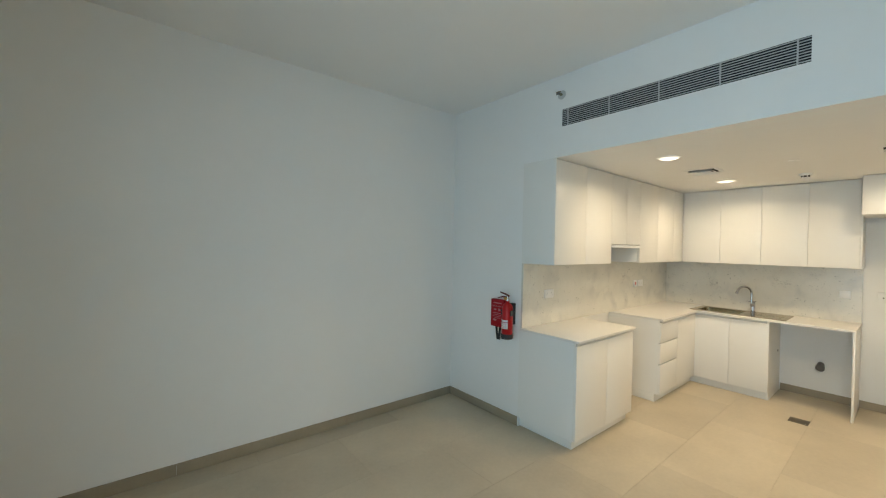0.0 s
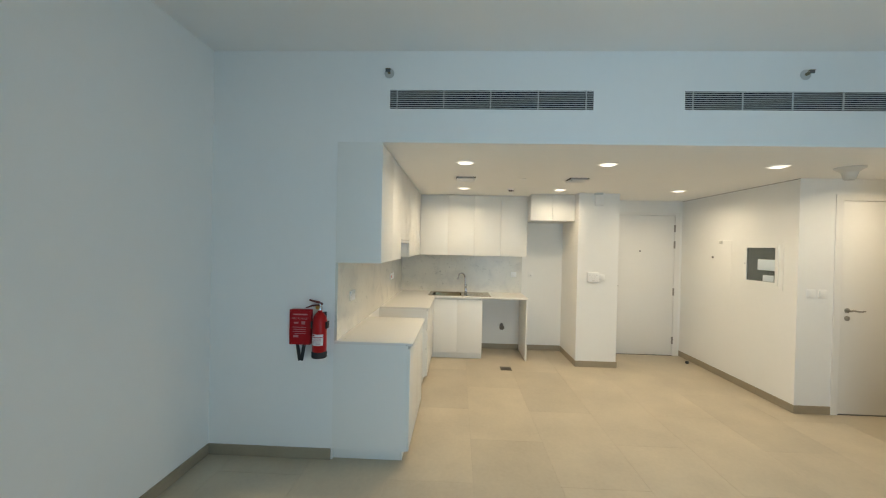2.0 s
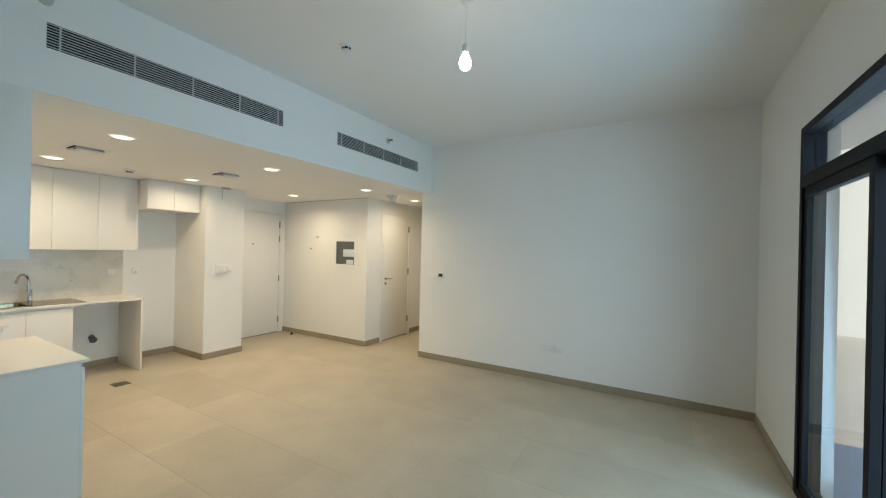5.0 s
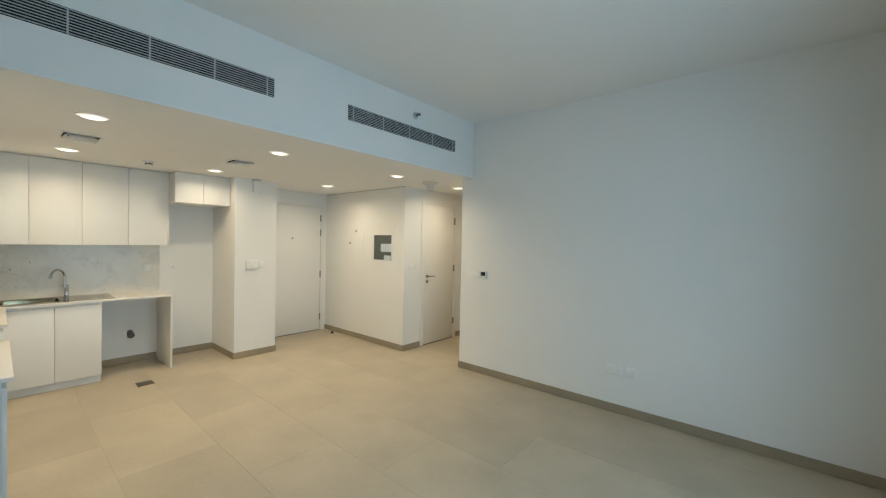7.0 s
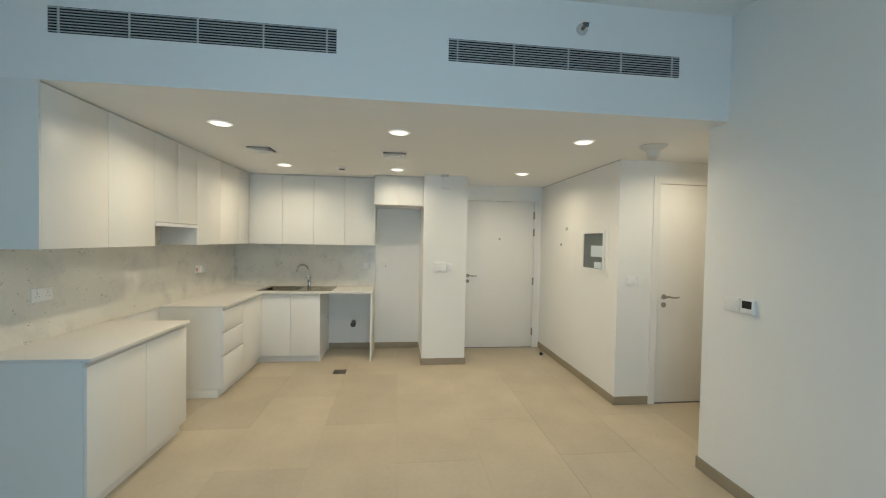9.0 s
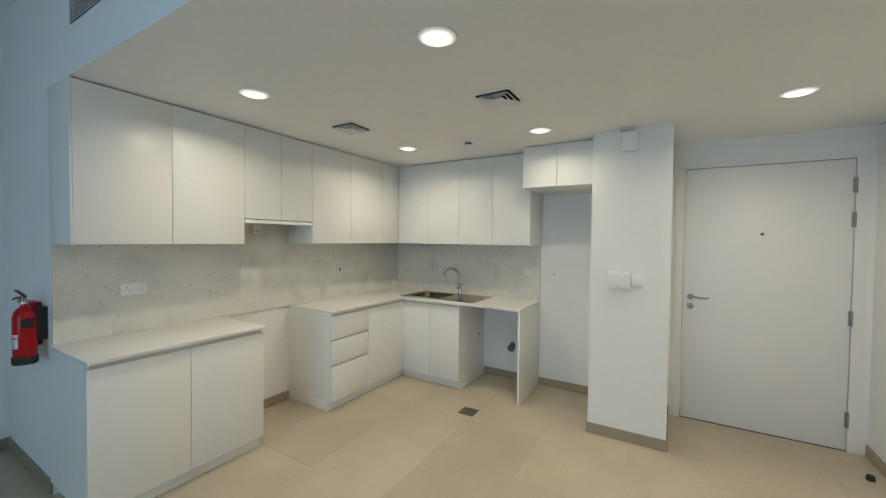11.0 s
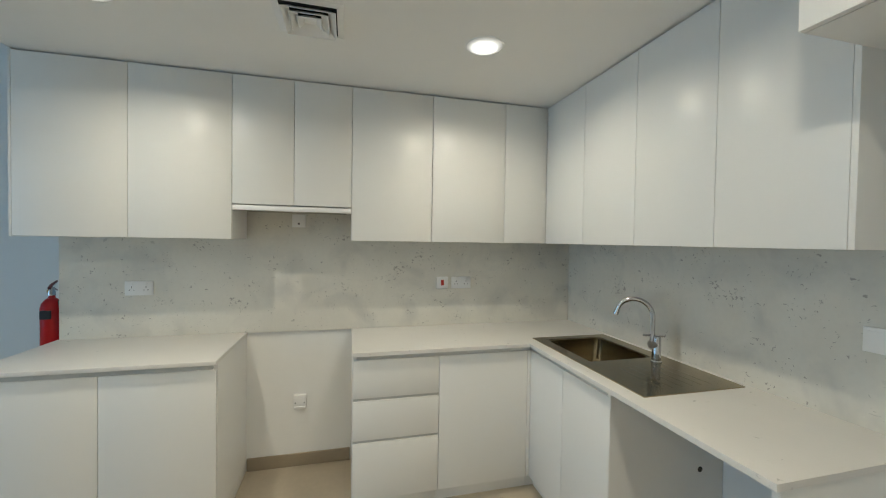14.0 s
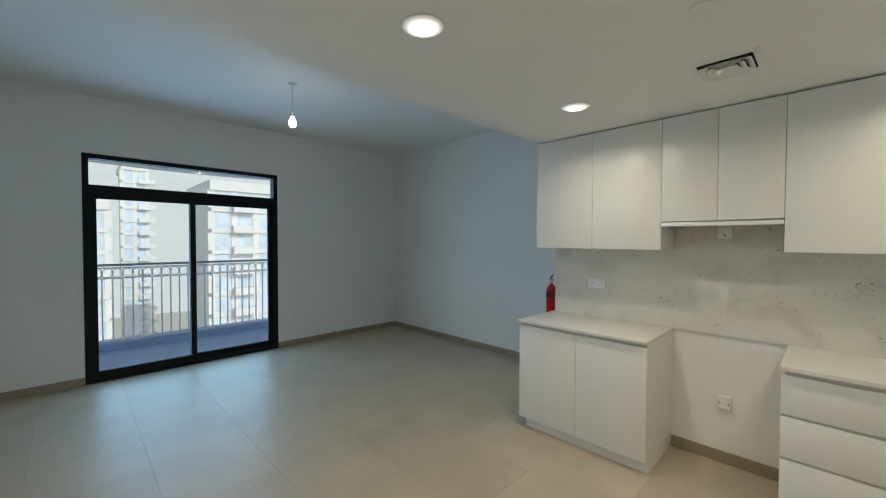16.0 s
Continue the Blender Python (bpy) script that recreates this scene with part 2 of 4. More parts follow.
def tube(points, radius, steps=12):
    """A round bar bent along points."""
    bm = bmesh.new()
    pts = [Vector(p) for p in points]
    rings, side = [], None
    for i, p in enumerate(pts):
        d = (pts[min(i + 1, len(pts) - 1)] - pts[max(i - 1, 0)]).normalized()
        if side is None:
            side = d.orthogonal().normalized()
        side = (side - d * side.dot(d)).normalized()
        up = d.cross(side)
        r = radius[i] if isinstance(radius, (list, tuple)) else radius
        rings.append([bm.verts.new(p + r * (math.cos(a) * side + math.sin(a) * up)) for a in (2 * math.pi * k / steps for k in range(steps))])
    for a, b in zip(rings, rings[1:]):
        for k in range(steps):
            j = (k + 1) % steps
            bm.faces.new((a[k], a[j], b[j], b[k]))
    bm.faces.new(rings[0])
    bm.faces.new(rings[-1])
    return bm


def structure(ob, label="", category=""):
    return tagged(ob, label, category, kind="structure")


def walls(name, mat, *dims, label=""):
    return structure(part(name, boxes_mesh(bmesh.new(), *dims), mat), label, "wall")


# ---- shell ----
# Grey that paints the shade in the gap below the hall ceiling.
SHADE = material("shadow_line_grey", (0.36, 0.34, 0.31), 0.7, vary=0.05)
slab = structure(part("floor", boxes_mesh(bmesh.new(), (XW - 0.2, XK + 0.2, YR - 0.2, YL + 0.2, -0.25, -0.002), (2.85, XBATH + 0.2, YEND - 1.6, YR - 0.2, -0.25, -0.002)), GROUT), "greige porcelain tiled floor with thin joints", "floor")
WINY0, WINY1, WINZ = -0.99, 1.09, 2.54
walls("wall_living", PAINT, (XW - 0.2, XB, YL, YL + 0.2, -0.1, ZL + 0.2), label="plain white painted living-room wall")
walls("wall_window", PAINT, (XW - 0.2, XW, YR, WINY0, -0.1, ZL + 0.2), (XW - 0.2, XW, WINY1, YL, -0.1, ZL + 0.2), (XW - 0.2, XW, WINY0, WINY1, WINZ, ZL + 0.2),
      label="white painted wall around the balcony door")
walls("wall_side", PAINT, (XW - 0.2, XE, YR - 0.2, YR, -0.1, ZL + 0.2), label="plain white painted side wall with sockets")
walls("wall_hall_side", PAINT, (XE - 0.2, XE, YEND, YR - 0.2, -0.1, ZK + 0.2), label="white painted hall wall")
walls("wall_kitchen", PAINT, (XB, XK + 0.2, YS, YL + 0.2, -0.1, ZL + 0.2), label="white painted wall behind the worktop and fire extinguisher")
walls("wall_kitchen_back", PAINT, (XK, XK + 0.2, -0.9, YS, -0.1, ZK + 0.2), label="white painted wall behind the sink and fridge space")
walls("pillar", PAINT, (PX0, XK, PY0, PY1, -0.05, ZK), label="white painted pillar beside the entrance door")
DY0, DY1, DZ = -2.15, -1.04, 2.235
walls("wall_entrance", PAINT, (XD, XD + 0.25, DY1, -0.9, -0.1, ZK + 0.2), (XD, XD + 0.25, YH - 0.2, DY0, -0.1, ZK + 0.2), (XD, XD + 0.25, DY0, DY1, DZ, ZK + 0.2),
      label="white painted wall around the entrance door")
BY0, BY1, BZ = -3.45, -2.66, 2.25
walls("wall_hall", PAINT, (XBATH + 0.12, XD + 0.25, YH - 0.2, YH, -0.1, ZK + 0.2), label="white painted wall with the distribution board")
walls("wall_bathroom", PAINT, (XBATH, XBATH + 0.12, BY1, YH, -0.1, ZK + 0.2), (XBATH, XBATH + 0.12, YEND, BY0, -0.1, ZK + 0.2), (XBATH, XBATH + 0.12, BY0, BY1, BZ, ZK + 0.2),
      label="white painted wall around the bathroom door")
EX0, EX1 = XE + 0.08, XBATH - 0.1
walls("wall_hall_end", PAINT, (XE - 0.2, EX0, YEND - 0.15, YEND, -0.1, ZK + 0.2), (EX1, XBATH + 0.3, YEND - 0.15, YEND, -0.1, ZK + 0.2), (EX0, EX1, YEND - 0.15, YEND, BZ, ZK + 0.2),
      label="white painted wall at the end of the hall")
walls("wall_bedroom", PAINT, (XE - 0.4, XBATH + 0.3, YEND - 1.6, YEND - 1.45, -0.1, ZK + 0.2), (XE - 0.4, XE - 0.25, YEND - 1.45, YEND - 0.15, -0.1, ZK + 0.2), (XBATH + 0.2, XBATH + 0.3, YEND - 1.45, YEND - 0.15, -0.1, ZK + 0.2),
      label="unlit room behind the ajar door")
walls("wall_bathroom_inside", PAINT, (XBATH + 0.5, XBATH + 0.6, YEND, YH - 0.2, -0.1, ZK + 0.2), label="closing wall behind the bathroom door")
structure(box("ceiling", (XW - 0.2, XB + 0.02, YR - 0.2, YL + 0.2, ZL, ZL + 0.25), CEIL), "plain white living-room ceiling", "ceiling")
structure(box("ceiling_kitchen", (XB + 0.15, XK + 0.4, YEND - 1.6, YS + 0.1, ZK, ZK + 0.2), CEIL), "lower white kitchen ceiling", "ceiling")
walls("bulkhead", PAINT, (XB, XB + 0.15, YR, YS, ZK, ZL + 0.2), label="white bulkhead with air-conditioning grilles")
# Added and unseen: shuts out daylight behind the entrance door.
walls("wall_outer", PAINT, (XD + 0.6, XD + 0.7, -2.6, -0.6, -0.1, ZK + 0.2), label="unseen wall added to close the shell behind the entrance door")

# The strip sits proud of the wall and paints the gap's shadow line.
structure(box("shadow_line_hall", (XBATH, XD, YH, YH + 0.002, ZK - 0.007, ZK - 0.001), SHADE), "thin grey strip painting a shadow gap along the hall ceiling", "trim")

def skirting(name, a, b, side):
    """Skirting tiles along the wall from a to b; side is the way into the room."""
    a, b, n = Vector((*a, 0)), Vector((*b, 0)), Vector((*side, 0)) * 0.011
    run = structure(new(name), "greige tiled skirting with fine joints", "baseboard")
    length = (b - a).length
    count = max(1, round(length / 1.2))
    for i in range(count):
        p, q = a.lerp(b, i / count), a.lerp(b, (i + 1) / count)
        d = (q - p).normalized() * 0.0008
        c = (p + d, q - d, p + d + n, q - d + n)
        xs, ys = [v.x for v in c], [v.y for v in c]
        part("skirting_tile", rounded(boxes_mesh(bmesh.new(), (min(xs), max(xs), min(ys), max(ys), 0.001, 0.086)), 0.0015, 1), SKIRT, run)


skirting("baseboard_living", (XW, YL), (XB, YL), (0, -1))
skirting("baseboard_window_a", (XW, WINY1 + 0.0), (XW, YL - 0.011), (1, 0))
skirting("baseboard_window_b", (XW, YR + 0.011), (XW, WINY0), (1, 0))
skirting("baseboard_side", (XW, YR), (XE, YR), (0, 1))
skirting("baseboard_side_end", (XE, YR - 0.8), (XE, YR + 0.011), (1, 0))
skirting("baseboard_end", (XB, YS + 0.01), (XB, YL - 0.011), (-1, 0))
skirting("baseboard_kitchen_gap", (3.852, YS), (4.512, YS), (0, -1))
skirting("baseboard_kitchen_back", (XK, 0.29), (XK, 0.92), (-1, 0))
skirting("baseboard_fridge", (XK, PY1 + 0.011), (XK, 0.263), (-1, 0))
skirting("baseboard_pillar_a", (PX0 - 0.011, PY1), (XK - 0.011, PY1), (0, 1))
skirting("baseboard_pillar_b", (PX0, PY0), (PX0, PY1), (-1, 0))
skirting("baseboard_pillar_c", (PX0 - 0.011, PY0), (XD, PY0), (0, -1))
skirting("baseboard_hall", (XBATH - 0.011, YH), (XD, YH), (0, 1))
skirting("baseboard_bath_a", (XBATH, BY1 + 0.05), (XBATH, YH), (-1, 0))
skirting("baseboard_bath_b", (XBATH, YEND), (XBATH, BY0 - 0.05), (-1, 0))

# ---- kitchen ----
FB, FU, FS, FSU = 1.654, 1.897, 5.585, 5.80    # door fronts: base, upper, sink run, upper sink run
TOP = 0.926                                    # worktop
LIP = 0.876                                    # top of the base doors
PL = 0.09                                      # plinth


def base_unit(label, x0, x1, fronts, left_panel=False, right_panel=False, back=YS):
    """A base unit facing -y: body, plinth, grip rail and its fronts, given as (x0, x1, z0, z1, kind)."""
    u = thing("base_cabinet", label, "kitchen cabinet", "base cabinets", ((x0 + x1) / 2, FB + 0.3, 0))
    a, b = x0 + (0.018 if left_panel else 0), x1 - (0.018 if right_panel else 0)
    box("body", (a, b, FB + 0.02, back - 0.003, PL, LIP - 0.03), CARCASS, u, 0.001)
    box("rear_rail", (a, b, FB + 0.06, back - 0.003, LIP - 0.03, TOP - 0.021), CARCASS, u)
    box("grip_rail", (a, b, FB + 0.007, FB + 0.06, LIP + 0.001, TOP - 0.021), ALU, u, 0.0, "recessed grey aluminium grip rail")
    box("plinth", (x0 + (0.04 if left_panel and right_panel else 0), x1, FB + 0.055, FB + 0.073, 0, PL), LACQUER, u, 0.001)
    for flag, p0, p1 in ((left_panel, x0, x0 + 0.018), (right_panel, x1 - 0.018, x1)):
        if flag:
            bm = boxes_mesh(bmesh.new(), (p0, p1, FB + 0.0195, back, PL, TOP - 0.021))
            part("side_panel", bm, LACQUER, u)
            inset = 0.04 if p0 == x0 and right_panel else 0.0
            box("plinth_return", (p0 + inset, p1 + inset, FB + 0.073, back, 0, PL - 0.002), LACQUER, u, 0.001)
    for f0, f1, z0, z1, kind in fronts:
        box(kind, (f0 + 0.0015, f1 - 0.0015, FB, FB + 0.019, z0, z1), LACQUER, u, 0.0012)
    return u


base_unit("white lacquered two-door base cabinet with grey grip rail", 2.837, 3.848,
          [(2.837, 3.345, PL + 0.003, LIP, "door"), (3.345, 3.848, PL + 0.003, LIP, "door")], True, True)
drawer_unit = base_unit("white lacquered base cabinet with three drawers", 4.518, 5.005,
                        [(4.518, 5.005, 0.665, LIP, "drawer_front"), (4.518, 5.005, 0.43, 0.648, "drawer_front"), (4.518, 5.005, PL + 0.003, 0.413, "drawer_front")], True, False)
for z in (0.648, 0.413):
    box("finger_groove", (4.5195, 5.004, FB + 0.012, FB + 0.0195, z, z + 0.017), ALU, drawer_unit, 0.0, "grey finger groove above the drawer")
base_unit("white lacquered single-door corner base cabinet", 5.005, FS, [(5.005, 5.562, PL + 0.003, LIP, "door"), (5.562, FS + 0.0005, PL + 0.003, LIP, "filler")])

sink_unit = thing("base_cabinet", "white lacquered two-door cabinet under the sink", "kitchen cabinet", "base cabinets", (5.9, 1.3, 0))
SY0, SY1 = 0.93, FB
box("body", (FS + 0.02, FS + 0.04, SY0 + 0.018, SY1 + 0.59, PL, LIP - 0.03), CARCASS, sink_unit)
bm = boxes_mesh(bmesh.new(), (FS + 0.002, XK - 0.003, SY0, SY0 + 0.018, PL, TOP - 0.021), (FS + 0.055, XK - 0.003, SY0, SY0 + 0.018, 0, PL))
part("side_panel", bm, LACQUER, sink_unit)
# A black disc paints the shade of a pipe hole on the uncut panel.
bm = turned(lathe([(0.0, 0.0), (0.013, 0.0), (0.013, 0.0015), (0.0, 0.0015)], 16), pose(6.08, SY0, 0.50, 90, 0, 0))
part("pipe_hole_shade", bm, VOID, sink_unit, "black disc painting the shade of a pipe hole")
box("plinth", (FS + 0.055, FS + 0.073, SY0 + 0.018, FB + 0.073, 0, PL), CARCASS, sink_unit, 0.001)
box("plinth", (FS, FS + 0.055, FB + 0.055, FB + 0.073, 0, PL), CARCASS, sink_unit)
box("grip_rail", (FS + 0.007, FS + 0.06, SY0 + 0.018, FB + 0.06, LIP + 0.001, TOP - 0.021), ALU, sink_unit, 0.0, "recessed grey aluminium grip rail")
for y0, y1 in ((1.30, SY1 + 0.015), (SY0 + 0.001, 1.30)):
    box("door", (FS, FS + 0.019, y0 + 0.0015, y1 - 0.0015, PL + 0.003, LIP), LACQUER, sink_unit, 0.0012)

tagged(box("end_panel", (FS - 0.004, XK - 0.003, 0.266, 0.286, 0, TOP - 0.021), LACQUER, None, 0.001), "white lacquered end panel carrying the worktop", "panel")

# worktop: an L with a cut-out for the sink, and a short run beside the cooker space
WF, WS = FB - 0.022, FS - 0.022
SX0, SX1, SKY0, SKY1 = 5.64, 6.165, 0.80, 1.745
wt = rounded(boxes_mesh(bmesh.new(), (2.835, 3.852, WF, YS - 0.004, TOP - 0.021, TOP)), 0.002, 2)
tagged(part("worktop", wt, QUARTZ, None, smooth=True), "white quartz worktop beside the empty cooker space", "worktop")
xs, ys = [4.514, WS, SX0 + 0.05, SX1 - 0.06, XK - 0.004], [0.262, 1.21, WF, SKY1 - 0.04, YS - 0.004]
wt, corner, full = bmesh.new(), {}, set()
for i in range(4):
    for j in range(4):
        if (i == 0 and j < 2) or (i == 2 and j in (1, 2)):
            continue
        full.add((i, j))


def slab_corner(i, j, k):
    if (i, j, k) not in corner:
        corner[i, j, k] = wt.verts.new((xs[i], ys[j], TOP if k else TOP - 0.021))
    return corner[i, j, k]


for i, j in full:
    for k in (0, 1):
        wt.faces.new([slab_corner(i + a, j + b, k) for a, b in ((0, 0), (1, 0), (1, 1), (0, 1))])
    for di, dj, p, q in ((-1, 0, (0, 0), (0, 1)), (1, 0, (1, 0), (1, 1)), (0, -1, (0, 0), (1, 0)), (0, 1, (0, 1), (1, 1))):
        if (i + di, j + dj) not in full:
            wt.faces.new([slab_corner(i + p[0], j + p[1], 0), slab_corner(i + q[0], j + q[1], 0), slab_corner(i + q[0], j + q[1], 1), slab_corner(i + p[0], j + p[1], 1)])
tagged(part("worktop", wt, QUARTZ), "L-shaped white quartz worktop with an inset sink", "worktop")

splash = structure(part("splashback", boxes_mesh(bmesh.new(), (XB + 0.001, XK - 0.021, YS - 0.02, YS, TOP - 0.002, 1.80)), SPLASH), "grey veined quartz splashback slab", "splashback")
structure(part("splashback", boxes_mesh(bmesh.new(), (XK - 0.02, XK, 0.262, YS, TOP - 0.002, 1.56)), SPLASH), "grey veined quartz splashback slab behind the sink", "splashback")


def wall_unit(label, x0, x1, z0, doors, end=""):
    u = thing("wall_cabinet", label, "kitchen cabinet", "wall cabinets", ((x0 + x1) / 2, FU + 0.18, z0))
    box("body", (x0, x1, FU + 0.023, YS - 0.001, z0, 2.452), CARCASS, u, 0.001)
    box("top_filler", (x0, x1, FU + 0.03, FU + 0.05, 2.452, ZK - 0.001), CARCASS, u)
    for a, b in zip(doors, doors[1:]):
        box("door", (a + 0.0014, b - 0.0014, FU, FU + 0.019, z0, 2.4555), LACQUER, u, 0.0012)
    return u


u = wall_unit("white lacquered two-door wall cabinet above the worktop", 2.859, 3.85, 1.536, [2.859, 3.352, 3.85])
box("side_panel", (2.848, 2.859, FU, YS, 1.533, ZK - 0.001), LACQUER, u, 0.001)
wall_unit("short white two-door cabinet above the cooker space", 3.85, 4.503, 1.735, [3.85, 4.177, 4.503])
ho = thing("cooker_hood", "slim white pull-out cooker hood under the cabinet", "cooker hood", "", (4.15, 2.05, 1.70))
box("body", (3.854, 4.499, FU + 0.03, YS - 0.021, 1.715, 1.733), CARCASS, ho, 0.001)
box("front_lip", (3.852, 4.501, FU - 0.004, FU + 0.03, 1.700, 1.727), PLASTIC, ho, 0.003, "white pull-out lip")
box("filter", (3.88, 4.473, FU + 0.04, YS - 0.05, 1.708, 1.715), STEEL, ho, 0.0, "grey metal grease filter")
wall_unit("white lacquered two-door wall cabinet near the corner", 4.503, 5.495, 1.536, [4.503, 5.0, 5.495])
wall_unit("white lacquered corner filler cabinet", 5.495, FSU, 1.536, [5.495, FSU + 0.0005])


def wall_unit_x(label, y0, y1, doors, x=FSU, z0=1.536, group="wall cabinets"):
    u = thing("wall_cabinet", label, "kitchen cabinet", group, (x + 0.2, (y0 + y1) / 2, z0))
    box("body", (x + 0.023, XK - 0.001, y0, y1, z0, 2.452), CARCASS, u, 0.001)
    box("top_filler", (x + 0.03, x + 0.05, y0, y1, 2.452, ZK - 0.001), CARCASS, u)
    for a, b in zip(doors, doors[1:]):
        box("door", (x, x + 0.019, a + 0.0014, b - 0.0014, z0, 2.4555), LACQUER, u, 0.0012)
    return u


wall_unit_x("white lacquered two-door wall cabinet above the sink", 1.067, FU, [1.067, 1.473, FU - 0.0005])
u = wall_unit_x("white lacquered two-door wall cabinet above the worktop end", 0.270, 1.067, [0.270, 0.661, 1.067])
box("side_panel", (FSU, XK - 0.001, 0.254, 0.270, 1.536, 2.4555), LACQUER, u, 0.001)
wall_unit_x("white lacquered two-door cabinet above the fridge space", -0.386, 0.253, [-0.386, -0.06, 0.253], 5.565, 2.078)

# sink and tap
sink = thing("kitchen_sink", "inset stainless steel sink with bowl and drainer", "sink", "", ((SX0 + SX1) / 2, (SKY0 + SKY1) / 2, TOP))
B0, B1, C0, C1, BD = SX0 + 0.065, SX1 - 0.08, 1.24, SKY1 - 0.06, 0.17
bm = boxes_mesh(bmesh.new(), (SX0, B0, SKY0, SKY1, TOP, TOP + 0.004), (B1, SX1, SKY0, SKY1, TOP, TOP + 0.004), (B0, B1, SKY0, C0, TOP, TOP + 0.004), (B0, B1, C1, SKY1, TOP, TOP + 0.004))
drainer = part("drainer", bm, STEEL, sink)
bm = bmesh.new()


def ring(x0, x1, y0, y1, z, r, n=6):
    out = []
    for cx, cy, a0 in ((x1 - r, y1 - r, 0), (x0 + r, y1 - r, 90), (x0 + r, y0 + r, 180), (x1 - r, y0 + r, 270)):
        out += [(cx + r * math.cos(radians(a0 + 90 * i / n)), cy + r * math.sin(radians(a0 + 90 * i / n)), z) for i in range(n + 1)]
    return out


rings = [[bm.verts.new(c) for c in ring(B0 - g, B1 + g, C0 - g, C1 + g, TOP + z, r)] for g, z, r in
         ((0.004, 0.0042, 0.03), (-0.004, -0.002, 0.045), (-0.012, -0.13, 0.05), (-0.03, -0.16, 0.055), (-0.06, -BD, 0.06))]
for a, b in zip(rings, rings[1:]):
    for i in range(len(a)):
        j = (i + 1) % len(a)
        bm.faces.new((a[i], a[j], b[j], b[i]))
bm.faces.new(rings[-1])
bowl = part("bowl", bm, STEEL, sink, smooth=True)
part("drain", turned(lathe([(0, 0.003), (0.03, 0.003), (0.04, 0.006), (0.042, 0.0), (0, 0.0)]), pose((B0 + B1) / 2, (C0 + C1) / 2, TOP - BD + 0.001)), CHROME, bowl, "chrome sink waste", True)
for i in range(6):
    x = SX0 + 0.14 + i * 0.052
    box("drainer_rib", (x, x + 0.011, SKY0 + 0.06, SKY0 + 0.33, TOP + 0.0035, TOP + 0.0044), STEEL, drainer, 0.0009)
TX0, TY0 = 6.05, 1.172
tap = thing("kitchen_tap", "chrome swan-neck mixer tap behind the sink", "tap", "", (TX0, TY0, TOP + 0.004))
part("base", turned(lathe([(0, 0), (0.027, 0), (0.027, 0.004), (0.022, 0.009), (0.021, 0.125), (0.017, 0.134), (0.0, 0.134)]), pose(TX0, TY0, TOP + 0.004)), CHROME, tap, "", True)
AX, AY, AR = -0.717, 0.697, 0.087
UX, UY = TX0 + AX * 0.020, TY0 + AY * 0.020
arc = [(UX, UY, 1.02), (UX, UY, 1.10), (UX, UY, 1.155)] + [(UX + AX * AR * (1 - math.cos(a)), UY + AY * AR * (1 - math.cos(a)), 1.162 + AR * math.sin(a)) for a in (radians(i * 12) for i in range(1, 15))]
e = Vector(arc[-1])
part("spout", tube(arc, 0.0125, 14), CHROME, tap, "", True)
way = (e - Vector(arc[-2])).normalized()
part("nozzle", tube([e - way * 0.002, e + way * 0.024], 0.0145, 14), CHROME, tap, "", True)
part("lever", tube([(TX0 + 0.03, TY0 - 0.024, 1.066), (TX0 - 0.01, TY0 + 0.008, 1.066), (TX0 - 0.05, TY0 + 0.04, 1.062)], [0.004, 0.0055, 0.004], 10), CHROME, tap, "", True)
part("cartridge", tube([(TX0 - 0.036, TY0 + 0.006, 1.02), (TX0 + 0.005, TY0, 1.02)], 0.021, 16), DARKSTEEL, tap, "dark lever socket", True)


# ---- ceiling fittings ----
def downlight(x, y, watts):
    d = thing("downlight", "round recessed LED downlight, switched on", "ceiling light", "kitchen downlights", (x, y, ZK))
    part("rim", turned(lathe([(0.084, 0.001), (0.084, -0.003), (0.087, -0.005), (0.091, -0.003), (0.092, 0.001)], 32), pose(x, y, ZK)), PLASTIC, d, "white plastic rim", True)
    part("diffuser", turned(lathe([(0, -0.013), (0.03, -0.0122), (0.055, -0.0100), (0.073, -0.0065), (0.0845, -0.0020), (0.0845, 0.0), (0, 0.0)], 32), pose(x, y, ZK)), LED, d, "glowing white diffuser", True)
    lamp = new("downlight_lamp", bpy.data.lights.new("downlight_lamp", "AREA"))
    lamp.data.shape, lamp.data.size, lamp.data.energy, lamp.data.color, lamp.data.spread = "DISK", 0.055, watts, LAMP_COLOUR, radians(LAMP_SPREAD)
    lamp.matrix_world = pose(x, y, ZK - 0.016)
    lamp.parent = d
    lamp.matrix_world = pose(0, 0, -0.016)


for x, y in ((3.52, 1.255), (5.10, 1.25), (3.52, -0.06), (5.11, -0.04), (3.52, -1.58), (5.07, -1.57), (3.53, -2.83)):
    downlight(x, y, LAMP * {-2.83: 0.6, -0.04: 0.65}.get(y, 1.0))


